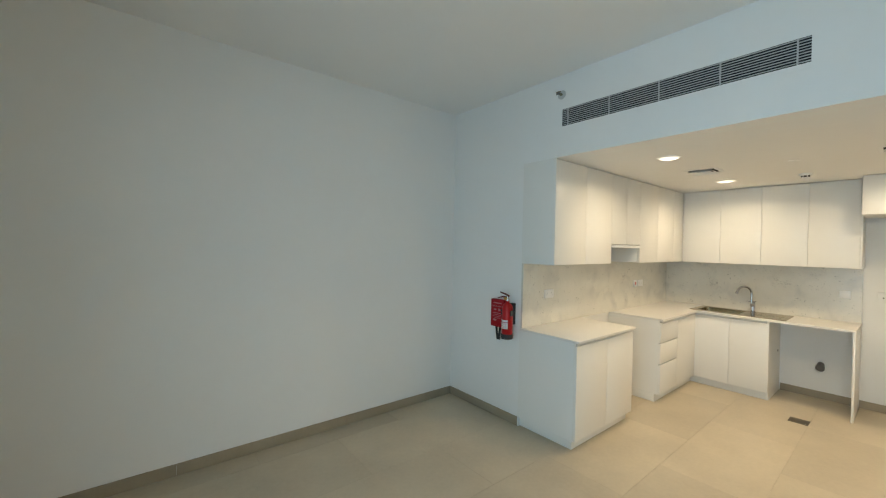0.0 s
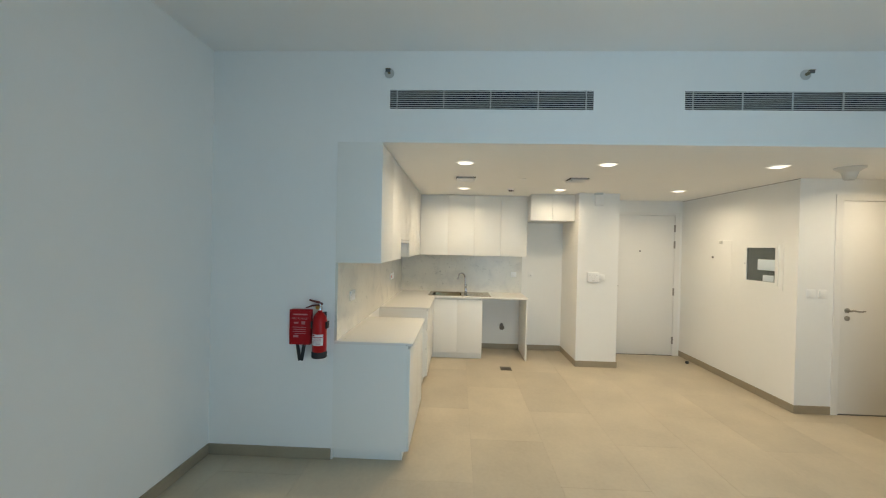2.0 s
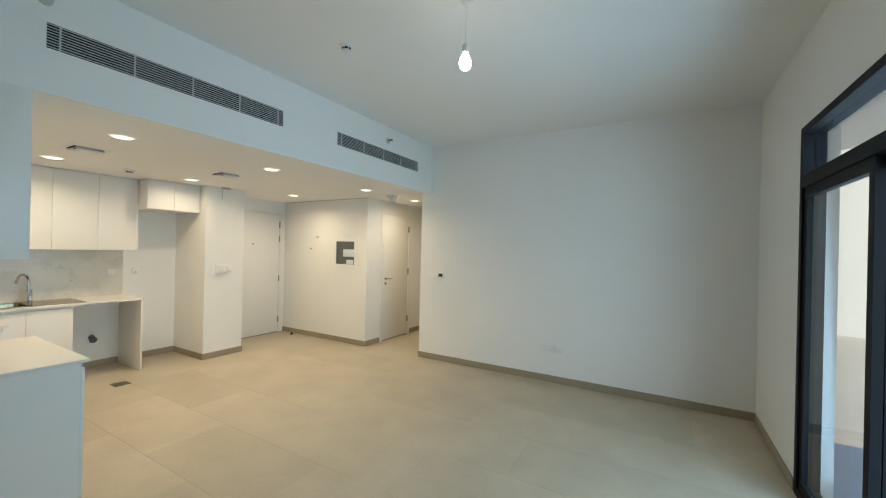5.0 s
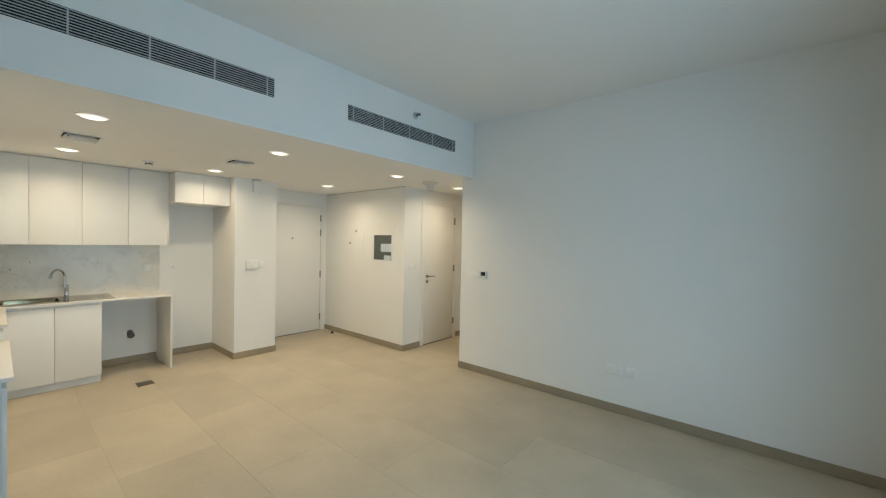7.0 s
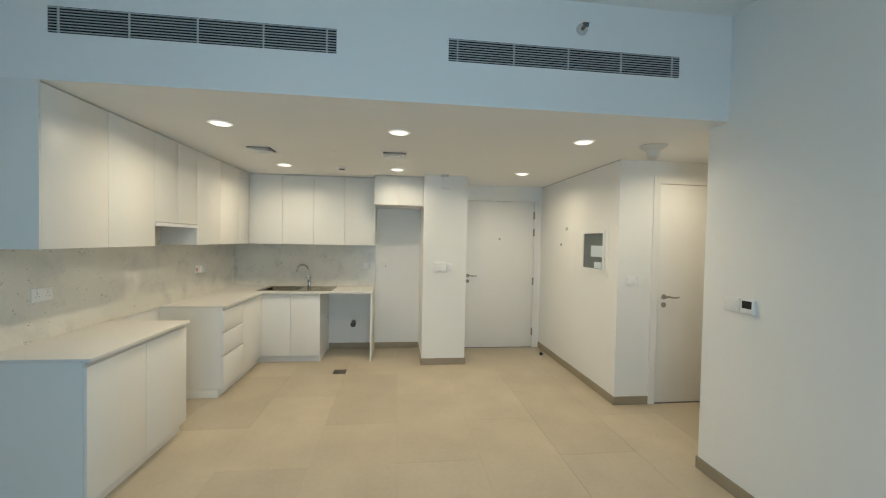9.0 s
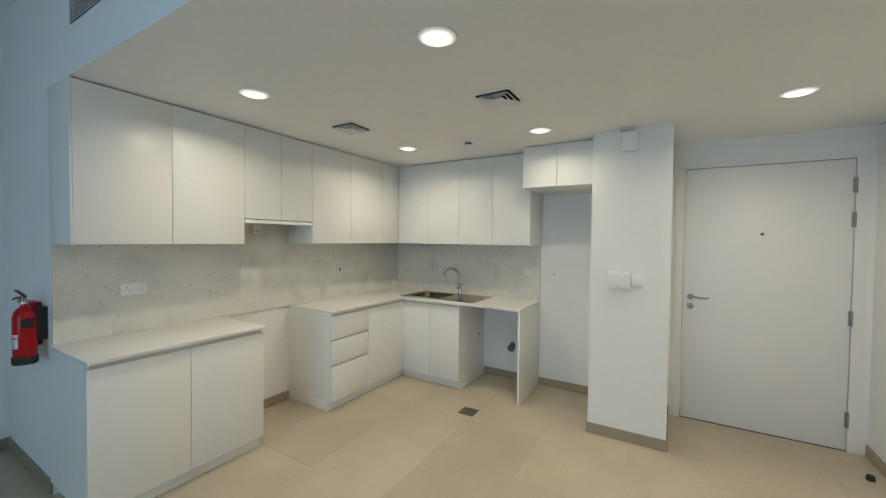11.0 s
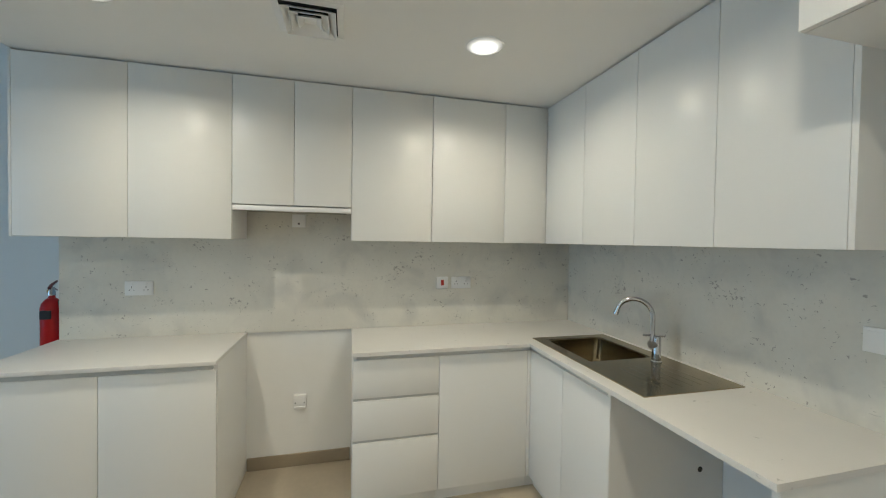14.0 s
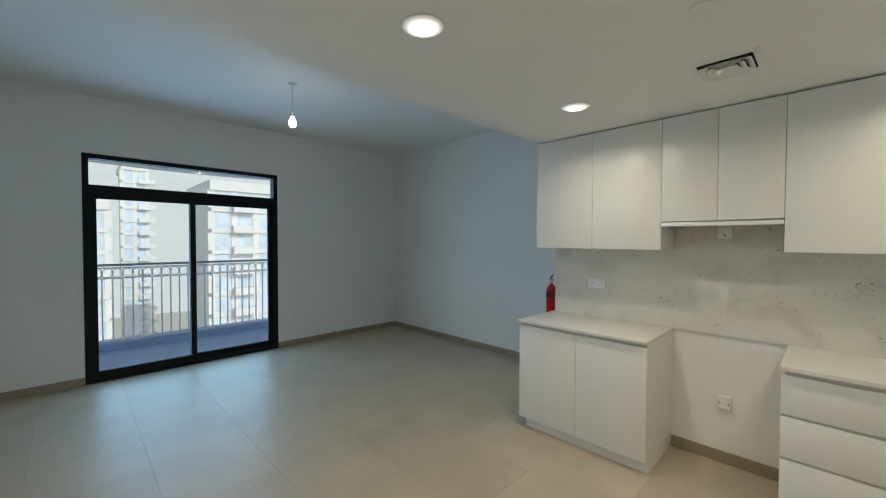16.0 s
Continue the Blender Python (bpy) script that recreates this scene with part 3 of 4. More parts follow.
# ---- ceiling and bulkhead fittings ----
def linear_grille(y0, y1, z0, z1):
    g = thing("air_grille", "long grey linear air-conditioning grille in the bulkhead", "air vent", "bulkhead grilles", (XB, (y0 + y1) / 2, z0))
    x = XB
    # Black sheet on the bulkhead face paints the shade between the slats.
    box("shade_backing", (x - 0.0015, x - 0.0005, y0, y1, z0, z1), VOID, g)
    bm = boxes_mesh(bmesh.new(), (x - 0.0016, x - 0.0004, y0 - 0.032, y0, z0 - 0.03, z1 + 0.03), (x - 0.0016, x - 0.0004, y1, y1 + 0.032, z0 - 0.03, z1 + 0.03),
                    (x - 0.0016, x - 0.0004, y0, y1, z1, z1 + 0.03), (x - 0.0016, x - 0.0004, y0, y1, z0 - 0.03, z0))
    part("frame", bm, PAINT, g, "white painted surround")
    n = 8
    for i in range(n + 1):
        z = z0 + (z1 - z0) * (i + 0.5) / (n + 1)
        box("slat", (x - 0.0075, x - 0.002, y0, y1, z - 0.0022, z + 0.0022), GRILLE, g)
    span = y1 - y0
    for yy in (y0 + 0.055, y0 + 0.055 + (span - 0.11) * 0.25, y0 + span / 2, y1 - 0.055 - (span - 0.11) * 0.25, y1 - 0.055):
        box("divider", (x - 0.009, x - 0.002, yy - 0.004, yy + 0.004, z0, z1), GRILLE, g)


linear_grille(0.315, 1.85, 2.722, 2.865)
linear_grille(-1.89, -0.355, 2.728, 2.865)


def sprinkler(y, z):
    s = thing("sprinkler", "grey side-wall sprinkler head in the bulkhead", "sprinkler", "sprinklers", (XB, y, z))
    turn = pose(XB, y, z, 0, -90, 0)
    part("escutcheon", turned(lathe([(0, 0.001), (0.038, 0.001), (0.036, 0.007), (0.022, 0.010), (0, 0.010)]), turn), ALU, s, "round grey cover ring", True)
    part("body", turned(lathe([(0.012, 0.008), (0.012, 0.03), (0.007, 0.034), (0.007, 0.05), (0, 0.05)], 14), turn), STEEL, s, "", True)
    box("deflector", (XB - 0.062, XB - 0.045, y - 0.02, y + 0.02, z + 0.008, z + 0.012), STEEL, s)
    box("deflector_cap", (XB - 0.058, XB - 0.055, y - 0.018, y + 0.018, z - 0.014, z + 0.012), PLASTIC_DK, s, 0.001)


sprinkler(1.86, 2.992)
sprinkler(-1.21, 2.99)


def ceiling_vent(x, y):
    v = thing("ceiling_vent", "square white four-way ceiling air diffuser", "air vent", "ceiling vents", (x, y, ZK))
    s = 0.125
    # Black sheet under the ceiling in place of the vent's shaded depth.
    box("shade_backing", (x - s + 0.01, x + s - 0.01, y - s + 0.01, y + s - 0.01, ZK - 0.0015, ZK - 0.0005), VOID, v)

    def cone(r_out, r_in, z_out, z_in, name):
        bm = bmesh.new()
        rings = []
        for r, z in ((r_out, z_out), (r_in, z_in), (r_in - 0.003, z_in), (r_out - 0.003, z_out - 0.002)):
            rings.append([bm.verts.new((x + r * a, y + r * b, z)) for a, b in ((-1, -1), (1, -1), (1, 1), (-1, 1))])
        for a, b in zip(rings, rings[1:] + rings[:1]):
            for i in range(4):
                j = (i + 1) % 4
                bm.faces.new((a[i], a[j], b[j], b[i]))
        part(name, bm, PLASTIC, v)
    cone(s + 0.012, s - 0.012, ZK - 0.001, ZK - 0.008, "frame")
    for r in (0.106, 0.077, 0.048):
        cone(r, r - 0.028, ZK - 0.024, ZK - 0.003, "slat")
    box("centre_plate", (x - 0.024, x + 0.024, y - 0.024, y + 0.024, ZK - 0.012, ZK - 0.004), PLASTIC, v, 0.001)


ceiling_vent(4.32, 1.235)
ceiling_vent(4.30, -0.02)


def smoke_detector(x, y, z, group):
    s = thing("smoke_detector", "round white ceiling smoke detector with dark slots", "smoke detector", group, (x, y, z))
    part("base", turned(lathe([(0, 0), (0.052, 0), (0.052, -0.012), (0.046, -0.018), (0.046, -0.02), (0, -0.02)]), pose(x, y, z)), PLASTIC, s, "", True)
    chamber = part("chamber", turned(lathe([(0.034, -0.02), (0.034, -0.036), (0, -0.036)]), pose(x, y, z)), VOID, s, "dark sensing chamber", True)
    part("cap", turned(lathe([(0.034, -0.036), (0.032, -0.042), (0.026, -0.045), (0, -0.046)]), pose(x, y, z)), PLASTIC, s, "", True)
    for i in range(7):
        a = 2 * math.pi * i / 7
        bm = turned(boxes_mesh(bmesh.new(), (0.031, 0.037, -0.0025, 0.0025, -0.037, -0.019)), pose(x, y, z, 0, 0, math.degrees(a)))
        part("rib", bm, PLASTIC, chamber)


smoke_detector(5.13, 0.61, ZK, "kitchen alarm")
smoke_detector(1.93, 0.465, ZL, "living-room alarm")
tagged(part("blank_plate", turned(lathe([(0, 0), (0.04, 0), (0.04, -0.003), (0.037, -0.005), (0, -0.005)], 32), pose(4.34, 0.585, ZK)), PLASTIC, None, smooth=True), "round white blanking plate on the kitchen ceiling", "cover plate")
ap = thing("motion_sensor", "pale grey funnel-shaped motion sensor on the ceiling", "sensor", "", (3.53, -2.21, ZK))
part("base", turned(lathe([(0, -0.0005), (0.108, -0.0005), (0.108, -0.008), (0.078, -0.03), (0.058, -0.045), (0, -0.045)], 28), pose(3.53, -2.21, ZK)), SENSOR, ap, "pale grey flared base", True)
part("sensor", turned(lathe([(0.058, -0.045), (0.05, -0.075), (0.043, -0.105), (0.036, -0.112), (0, -0.113)], 24), pose(3.53, -2.21, ZK)), SENSOR, ap, "pale grey sensor cup", True)

PX, PY = 0.89, 0.52
pend = thing("pendant_bulb", "bare glowing bulb on a short white cord", "pendant lamp", "", (PX, PY, ZL))
part("ceiling_rose", turned(lathe([(0, 0), (0.04, 0), (0.036, -0.018), (0.012, -0.028), (0, -0.028)]), pose(PX, PY, ZL)), PLASTIC, pend, "", True)
part("cord", tube([(PX, PY, ZL - 0.02), (PX + 0.002, PY, ZL - 0.16), (PX - 0.002, PY, ZL - 0.28)], 0.003, 8), PLASTIC, pend)
part("lamp_holder", turned(lathe([(0, 0.0), (0.012, 0.0), (0.02, -0.012), (0.021, -0.055), (0, -0.055)], 16), pose(PX, PY, ZL - 0.275)), PLASTIC, pend, "", True)
part("bulb", turned(lathe([(0, 0.005), (0.016, 0.0), (0.02, -0.02), (0.033, -0.045), (0.037, -0.07), (0.03, -0.095), (0.015, -0.107), (0, -0.11)]), pose(PX, PY, ZL - 0.325)), BULB, pend, "glowing bulb", True)


# ---- doors ----
def lever(parent, p, way, out):
    """A lever handle with round rose and lock rose: p on the door face, way along the lever, out from the door."""
    p, way, out = Vector(p), Vector(way), Vector(out)
    spin = out.to_track_quat("Z", "Y").to_matrix().to_4x4()
    h = part("door_handle", turned(lathe([(0, 0), (0.026, 0), (0.026, 0.007), (0.012, 0.009), (0.011, 0.045), (0, 0.045)]), Matrix.Translation(p) @ spin), DARKSTEEL, parent, "brushed steel handle rose", True)
    pts = [p + out * 0.042, p + out * 0.05 + way * 0.02 + Vector((0, 0, 0.006)), p + out * 0.05 + way * 0.06 + Vector((0, 0, -0.002)), p + out * 0.05 + way * 0.10 + Vector((0, 0, -0.004)), p + out * 0.05 + way * 0.135 + Vector((0, 0, 0.003))]
    part("lever", tube(pts, [0.010, 0.010, 0.009, 0.008, 0.007], 10), DARKSTEEL, parent, "brushed steel lever", True)
    q = p + Vector((0, 0, -0.082))
    part("lock_rose", turned(lathe([(0, 0), (0.026, 0), (0.026, 0.008), (0.010, 0.010), (0.008, 0.016), (0, 0.016)]), Matrix.Translation(q) @ spin), DARKSTEEL, parent, "brushed steel lock rose", True)


door1 = structure(new("door_1"), "closed white flush entrance door with steel lever and hinges", "door")
bm = boxes_mesh(bmesh.new(), (XD - 0.006, XD + 0.06, DY1 - 0.012, DY1 + 0.05, 0, DZ + 0.045), (XD - 0.006, XD + 0.06, DY0 - 0.06, DY0 + 0.012, 0, DZ + 0.045), (XD - 0.006, XD + 0.06, DY0 + 0.012, DY1 - 0.012, DZ, DZ + 0.045))
part("door_frame", bm, DOORPAINT, door1)
leaf = box("door_leaf", (XD + 0.002, XD + 0.052, DY0 + 0.016, DY1 - 0.016, 0.008, DZ - 0.004), DOORPAINT, door1, 0.0015)
box("threshold", (XD - 0.002, XD + 0.06, DY0 + 0.012, DY1 - 0.012, 0.0, 0.006), PLASTIC_DK, door1, 0.0, "dark threshold strip")
lever(leaf, (XD + 0.002, DY1 - 0.075, 1.10), (0, -1, 0), (-1, 0, 0))
for z in (2.03, 1.77, 1.02, 0.245):
    bm = lathe([(0, -0.058), (0.008, -0.058), (0.008, 0.058), (0, 0.058)], 12)
    boxes_mesh(bm, (0.002, 0.0075, -0.010, 0.016, -0.056, 0.056))
    part("hinge", turned(bm, pose(XD - 0.0095, DY0 + 0.014, z)), DARKSTEEL, leaf, "steel hinge", True)
part("peephole", turned(lathe([(0, 0), (0.013, 0), (0.012, 0.004), (0.006, 0.003), (0, 0.003)], 16), pose(XD + 0.002, -1.6, 1.66, 0, -90, 0)), PLASTIC_DK, leaf, "dark peephole", True)

door2 = structure(new("door_2"), "closed white flush bathroom door with steel lever", "door")
bm = boxes_mesh(bmesh.new(), (XBATH - 0.012, XBATH + 0.1, BY1 - 0.02, BY1 + 0.05, 0, BZ + 0.05), (XBATH - 0.012, XBATH + 0.1, BY0 - 0.05, BY0 + 0.02, 0, BZ + 0.05), (XBATH - 0.012, XBATH + 0.1, BY0 + 0.02, BY1 - 0.02, BZ - 0.012, BZ + 0.05))
part("door_frame", bm, DOORPAINT, door2)
leaf = box("door_leaf", (XBATH + 0.0, XBATH + 0.045, BY0 + 0.023, BY1 - 0.023, 0.012, BZ - 0.016), DOORPAINT, door2, 0.0015)
box("threshold", (XBATH - 0.002, XBATH + 0.06, BY0 + 0.02, BY1 - 0.02, 0.0, 0.008), PLASTIC_DK, door2, 0.0, "dark threshold gap")
lever(leaf, (XBATH, BY1 - 0.095, 1.095), (0, -1, 0), (-1, 0, 0))
for z in (2.0, 1.2, 0.3):
    bm = lathe([(0, -0.058), (0.008, -0.058), (0.008, 0.058), (0, 0.058)], 12)
    boxes_mesh(bm, (0.002, 0.0075, -0.0, 0.03, -0.056, 0.056))
    part("hinge", turned(bm, pose(XBATH - 0.0155, BY0 + 0.021, z)), DARKSTEEL, leaf, "steel hinge", True)

door3 = structure(new("door_3"), "white bedroom door standing ajar at the hall's end", "door")
bm = boxes_mesh(bmesh.new(), (EX0, EX0 + 0.03, YEND - 0.13, YEND + 0.012, 0, BZ), (EX1 - 0.03, EX1, YEND - 0.13, YEND + 0.012, 0, BZ), (EX0 + 0.03, EX1 - 0.03, YEND - 0.13, YEND + 0.012, BZ - 0.03, BZ))
part("door_frame", bm, DOORPAINT, door3)
part("door_leaf", turned(rounded(boxes_mesh(bmesh.new(), (-(EX1 - EX0 - 0.066), 0, -0.022, 0.022, 0.01, BZ - 0.035)), 0.0015, 1), pose(EX1 - 0.033, YEND - 0.03, 0, 0, 0, 9)), DOORPAINT, door3)


# ---- wall fittings ----
def plate(name, label, category, axis, face, u0, u1, z0, z1, depth=0.009, group="", extra=None):
    """A wall plate: axis 'x-' faces -x at x=face with u along y; 'y+' and 'y-' face along y with u along x."""
    at = {"x-": (face, (u0 + u1) / 2, z0), "y+": ((u0 + u1) / 2, face, z0), "y-": ((u0 + u1) / 2, face, z0)}[axis]
    p = thing(name, label, category, group, at)

    def piece(nm, a0, a1, b0, b1, d0, d1, mat, bevel=0.0, lab="", under=None):
        dims = {"x-": (face - d1, face - d0, a0, a1, b0, b1), "y+": (a0, a1, face + d0, face + d1, b0, b1), "y-": (a0, a1, face - d1, face - d0, b0, b1)}[axis]
        return box(nm, dims, mat, under or p, bevel, lab)
    cover = piece("faceplate", u0, u1, z0, z1, -0.0005, depth, PLASTIC, 0.003)
    if extra:
        extra(piece, cover, u0, u1, z0, z1, depth)
    return p


def pins(piece, cover, u0, u1, z0, z1, d):
    """Three-pin outlets with a rocker each."""
    n = 2 if (u1 - u0) > 0.12 else 1
    for i in range(n):
        c = u0 + (u1 - u0) * (i + 0.5) / n
        zc = (z0 + z1) / 2
        piece("earth_slot", c - 0.002, c + 0.002, zc + 0.004, zc + 0.013, d - 0.001, d + 0.0006, PLASTIC_DK, under=cover)
        for s in (-1, 1):
            piece("pin_slot", c + s * 0.011 - 0.0032, c + s * 0.011 + 0.0032, zc - 0.012, zc - 0.008, d - 0.001, d + 0.0006, PLASTIC_DK, under=cover)
        piece("rocker", c - 0.006, c + 0.006, zc + 0.018, zc + 0.034, d - 0.001, d + 0.003, PLASTIC, 0.001)


def rocker(piece, cover, u0, u1, z0, z1, d):
    piece("rocker", u0 + 0.012, u1 - 0.012, z0 + 0.012, z1 - 0.012, d - 0.001, d + 0.003, PLASTIC, 0.001)


def red_rocker(piece, cover, u0, u1, z0, z1, d):
    c, zc = (u0 + u1) / 2, (z0 + z1) / 2
    piece("rocker", c - 0.011, c + 0.011, zc - 0.02, zc + 0.02, d - 0.001, d + 0.004, REDLIGHT, 0.001, "red rocker")


def flex_hole(piece, cover, u0, u1, z0, z1, d):
    c = (u0 + u1) / 2
    piece("flex_outlet", c - 0.006, c + 0.006, z0 + 0.018, z0 + 0.03, d - 0.001, d + 0.001, PLASTIC_DK, 0.0, "dark flex outlet")


FS2 = YS - 0.02
plate("wall_socket", "double white socket on the veined splashback", "socket", "y-", FS2, 3.18, 3.33, 1.182, 1.268, 0.009, "kitchen sockets", pins)
plate("wall_socket", "double white socket on the splashback near the corner", "socket", "y-", FS2, 5.225, 5.375, 1.194, 1.281, 0.009, "kitchen sockets", pins)
plate("cooker_switch", "white switch plate with a red rocker", "switch", "y-", FS2, 5.115, 5.2, 1.194, 1.281, 0.009, "", red_rocker)
plate("flex_plate", "white flex outlet plate under the cooker hood", "outlet plate", "y-", FS2, 4.125, 4.21, 1.618, 1.703, 0.009, "", flex_hole)


def cooker_outlet(piece, cover, u0, u1, z0, z1, d):
    """A thick plate with a screw on each side and a cable lip along its foot."""
    for u in (u0 + 0.012, u1 - 0.012):
        piece("screw", u - 0.004, u + 0.004, (z0 + z1) / 2 - 0.012, (z0 + z1) / 2 - 0.004, d - 0.001, d + 0.001, PLASTIC_DK, 0.0, "dark screw", cover)
    piece("cable_lip", u0 + 0.004, u1 - 0.004, z0 - 0.006, z0 + 0.012, 0.004, d + 0.008, PLASTIC, 0.003)


low = plate("wall_socket", "thick white cooker outlet low in the cooker space", "socket", "y-", YS, 4.142, 4.222, 0.405, 0.49, 0.03, "kitchen sockets", cooker_outlet)
plate("switch_plate", "white switch plate on the splashback beside the sink", "switch", "x-", XK - 0.02, 0.35, 0.437, 1.19, 1.275, 0.009, "", rocker)
plate("wall_socket", "single white outlet in the fridge space", "socket", "x-", XK, 0.07, 0.155, 1.20, 1.285, 0.009, "kitchen sockets", flex_hole)
plate("wall_socket", "double white socket low on the living-room wall", "socket", "y+", YR, 1.0, 1.148, 0.385, 0.47, 0.014, "living-room sockets", pins)
plate("data_outlet", "white data outlet low on the living-room wall", "socket", "y+", YR, 0.877, 0.963, 0.385, 0.47, 0.014, "living-room sockets", rocker)
plate("light_switch", "white three-gang light switch beside the thermostat", "switch", "y+", YR, 2.71, 2.83, 1.20, 1.29, 0.009, "", rocker)
plate("light_switch", "white rocker switch beside the bathroom door", "switch", "x-", XBATH, -2.43, -2.345, 1.215, 1.305, 0.009, "hall switches", rocker)
plate("light_switch", "white rocker switch beside the bathroom door", "switch", "x-", XBATH, -2.545, -2.46, 1.215, 1.305, 0.009, "hall switches", rocker)


def thermo(piece, cover, u0, u1, z0, z1, d):
    piece("display", u0 + 0.012, u1 - 0.012, z0 + 0.034, z1 - 0.008, d - 0.002, d + 0.0012, VOID, 0.0, "dark display")
    piece("button_row", u0 + 0.02, u1 - 0.02, z0 + 0.01, z0 + 0.02, d - 0.002, d + 0.0015, PLASTIC, 0.0006)


plate("thermostat", "white thermostat with a dark display", "thermostat", "y+", YR, 2.60, 2.69, 1.20, 1.29, 0.022, "", thermo)


def intercom(piece, cover, u0, u1, z0, z1, d):
    piece("speaker", u0 + 0.06, u0 + 0.098, z0 + 0.016, z0 + 0.026, d - 0.001, d + 0.001, SENSOR, 0.0, "pale grey speaker slot", cover)
    piece("key", u1 - 0.035, u1 - 0.02, z1 - 0.04, z1 - 0.033, d - 0.001, d + 0.001, GRILLE)
    piece("key", u0 + 0.02, u0 + 0.035, z1 - 0.04, z1 - 0.033, d - 0.001, d + 0.001, GRILLE)
    piece("key", u0 + 0.02, u0 + 0.032, z0 + 0.012, z0 + 0.017, d - 0.001, d + 0.001, GRILLE)


ic = plate("alarm_panel", "white alarm keypad with a round dial on the pillar", "alarm panel", "x-", PX0, -0.685, -0.53, 1.213, 1.345, 0.03, "", intercom)
part("dial", turned(lathe([(0.023, 0.029), (0.023, 0.0325), (0.026, 0.0325), (0.026, 0.029)], 28), pose(PX0, -0.605, 1.288, 0, -90, 0)), SENSOR, ic, "", True)
plate("switch_plate", "pale blank switch plate beside the alarm keypad", "switch", "x-", PX0, -0.775, -0.69, 1.235, 1.325, 0.009, "", rocker)
db = thing("sensor_box", "small white box hung under the ceiling on the pillar", "sensor", "", (PX0, -0.66, 2.29))
box("body", (PX0 - 0.048, PX0 - 0.0005, -0.72, -0.61, 2.29, 2.44), PLASTIC, db, 0.004)
box("bracket", (PX0 - 0.07, PX0 - 0.0005, -0.70, -0.60, 2.44, ZK - 0.0005), GRILLE, db, 0.002, "grey ceiling bracket")

board = thing("distribution_board", "white recessed distribution board with a glazed door", "electrical box", "", (4.550, YH, 1.28))
bm = boxes_mesh(bmesh.new(), (4.245, 4.310, YH - 0.0005, YH + 0.006, 1.26, 1.83), (4.790, 4.855, YH - 0.0005, YH + 0.006, 1.26, 1.83), (4.310, 4.790, YH - 0.0005, YH + 0.006, 1.755, 1.83), (4.310, 4.790, YH - 0.0005, YH + 0.006, 1.26, 1.325))
part("cover_frame", bm, PAINT, board)
bm = boxes_mesh(bmesh.new(), (4.300, 4.340, YH + 0.006, YH + 0.016, 1.31, 1.77), (4.760, 4.805, YH + 0.006, YH + 0.016, 1.31, 1.77), (4.340, 4.760, YH + 0.006, YH + 0.016, 1.735, 1.77), (4.340, 4.760, YH + 0.006, YH + 0.016, 1.31, 1.345))
leaf = part("door", bm, PAINT, board)
inner = box("inner_panel", (4.310, 4.790, YH - 0.0005, YH + 0.002, 1.325, 1.755), material("board_grey", (0.10, 0.105, 0.09), 0.5, vary=0.05, scale=6), board, 0.0, "grey inside of the board")
box("breaker_row", (4.345, 4.595, YH + 0.002, YH + 0.010, 1.475, 1.60), PLASTIC, inner, 0.002, "white breaker row")
box("breaker_row", (4.365, 4.515, YH + 0.002, YH + 0.010, 1.35, 1.42), PLASTIC, inner, 0.002, "white breaker row")
box("lock", (4.778, 4.788, YH + 0.016, YH + 0.018, 1.54, 1.555), PLASTIC_DK, leaf)
part("glazing", boxes_mesh(bmesh.new(), (4.340, 4.760, YH + 0.011, YH + 0.014, 1.345, 1.735)), GLASS, leaf, "clear door glazing").visible_shadow = False
tagged(part("access_panel", rounded(boxes_mesh(bmesh.new(), (5.04, 5.40, YH - 0.0005, YH + 0.0025, 1.22, 1.83)), 0.001, 1), PAINT), "flush white painted access panel in the hall wall", "access panel")
tagged(box("panel_latch", (5.215, 5.265, YH + 0.0025, YH + 0.012, 1.785, 1.825), ALU, None, 0.002), "small square grey latch on the access panel", "latch")
tagged(box("panel_catch", (5.385, 5.415, YH + 0.0025, YH + 0.01, 1.585, 1.613), PLASTIC_DK, None, 0.002), "small dark square catch on the access panel", "catch")

# ---- floor and wall odds and ends ----
dr = thing("floor_drain", "square steel floor drain cover set in the tiles", "floor drain", "", (5.21, 0.615, 0))
box("cover", (5.135, 5.285, 0.54, 0.69, -0.001, 0.003), material("drain_steel", (0.16, 0.14, 0.11), 0.45, metal=0.6, vary=0.15, scale=20), dr, 0.001)
for k in (-1, 1):
    part("screw", turned(lathe([(0, 0.004), (0.005, 0.004), (0.005, 0.0025), (0, 0.0025)], 10), pose(5.21 + k * 0.055, 0.615 + k * 0.055, 0)), CHROME, dr)
ds = thing("door_stop", "small dark rubber door stop on the floor", "door stop", "", (5.745, -2.14, 0))
part("body", turned(lathe([(0, 0), (0.024, 0), (0.022, 0.028), (0.018, 0.034), (0, 0.034)], 18), pose(5.745, -2.14, 0)), RUBBER, ds, "", True)
pipe = thing("waste_pipe", "capped grey waste pipe stub in the appliance space", "pipe", "", (XK, 0.57, 0.37))
part("pipe", tube([(XK + 0.02, 0.57, 0.40), (XK - 0.05, 0.57, 0.37)], 0.032, 16), PLASTIC_DK, pipe, "", True)
part("cap", tube([(XK - 0.045, 0.57, 0.372), (XK - 0.07, 0.57, 0.361)], 0.039, 16), PLASTIC_DK, pipe, "", True)

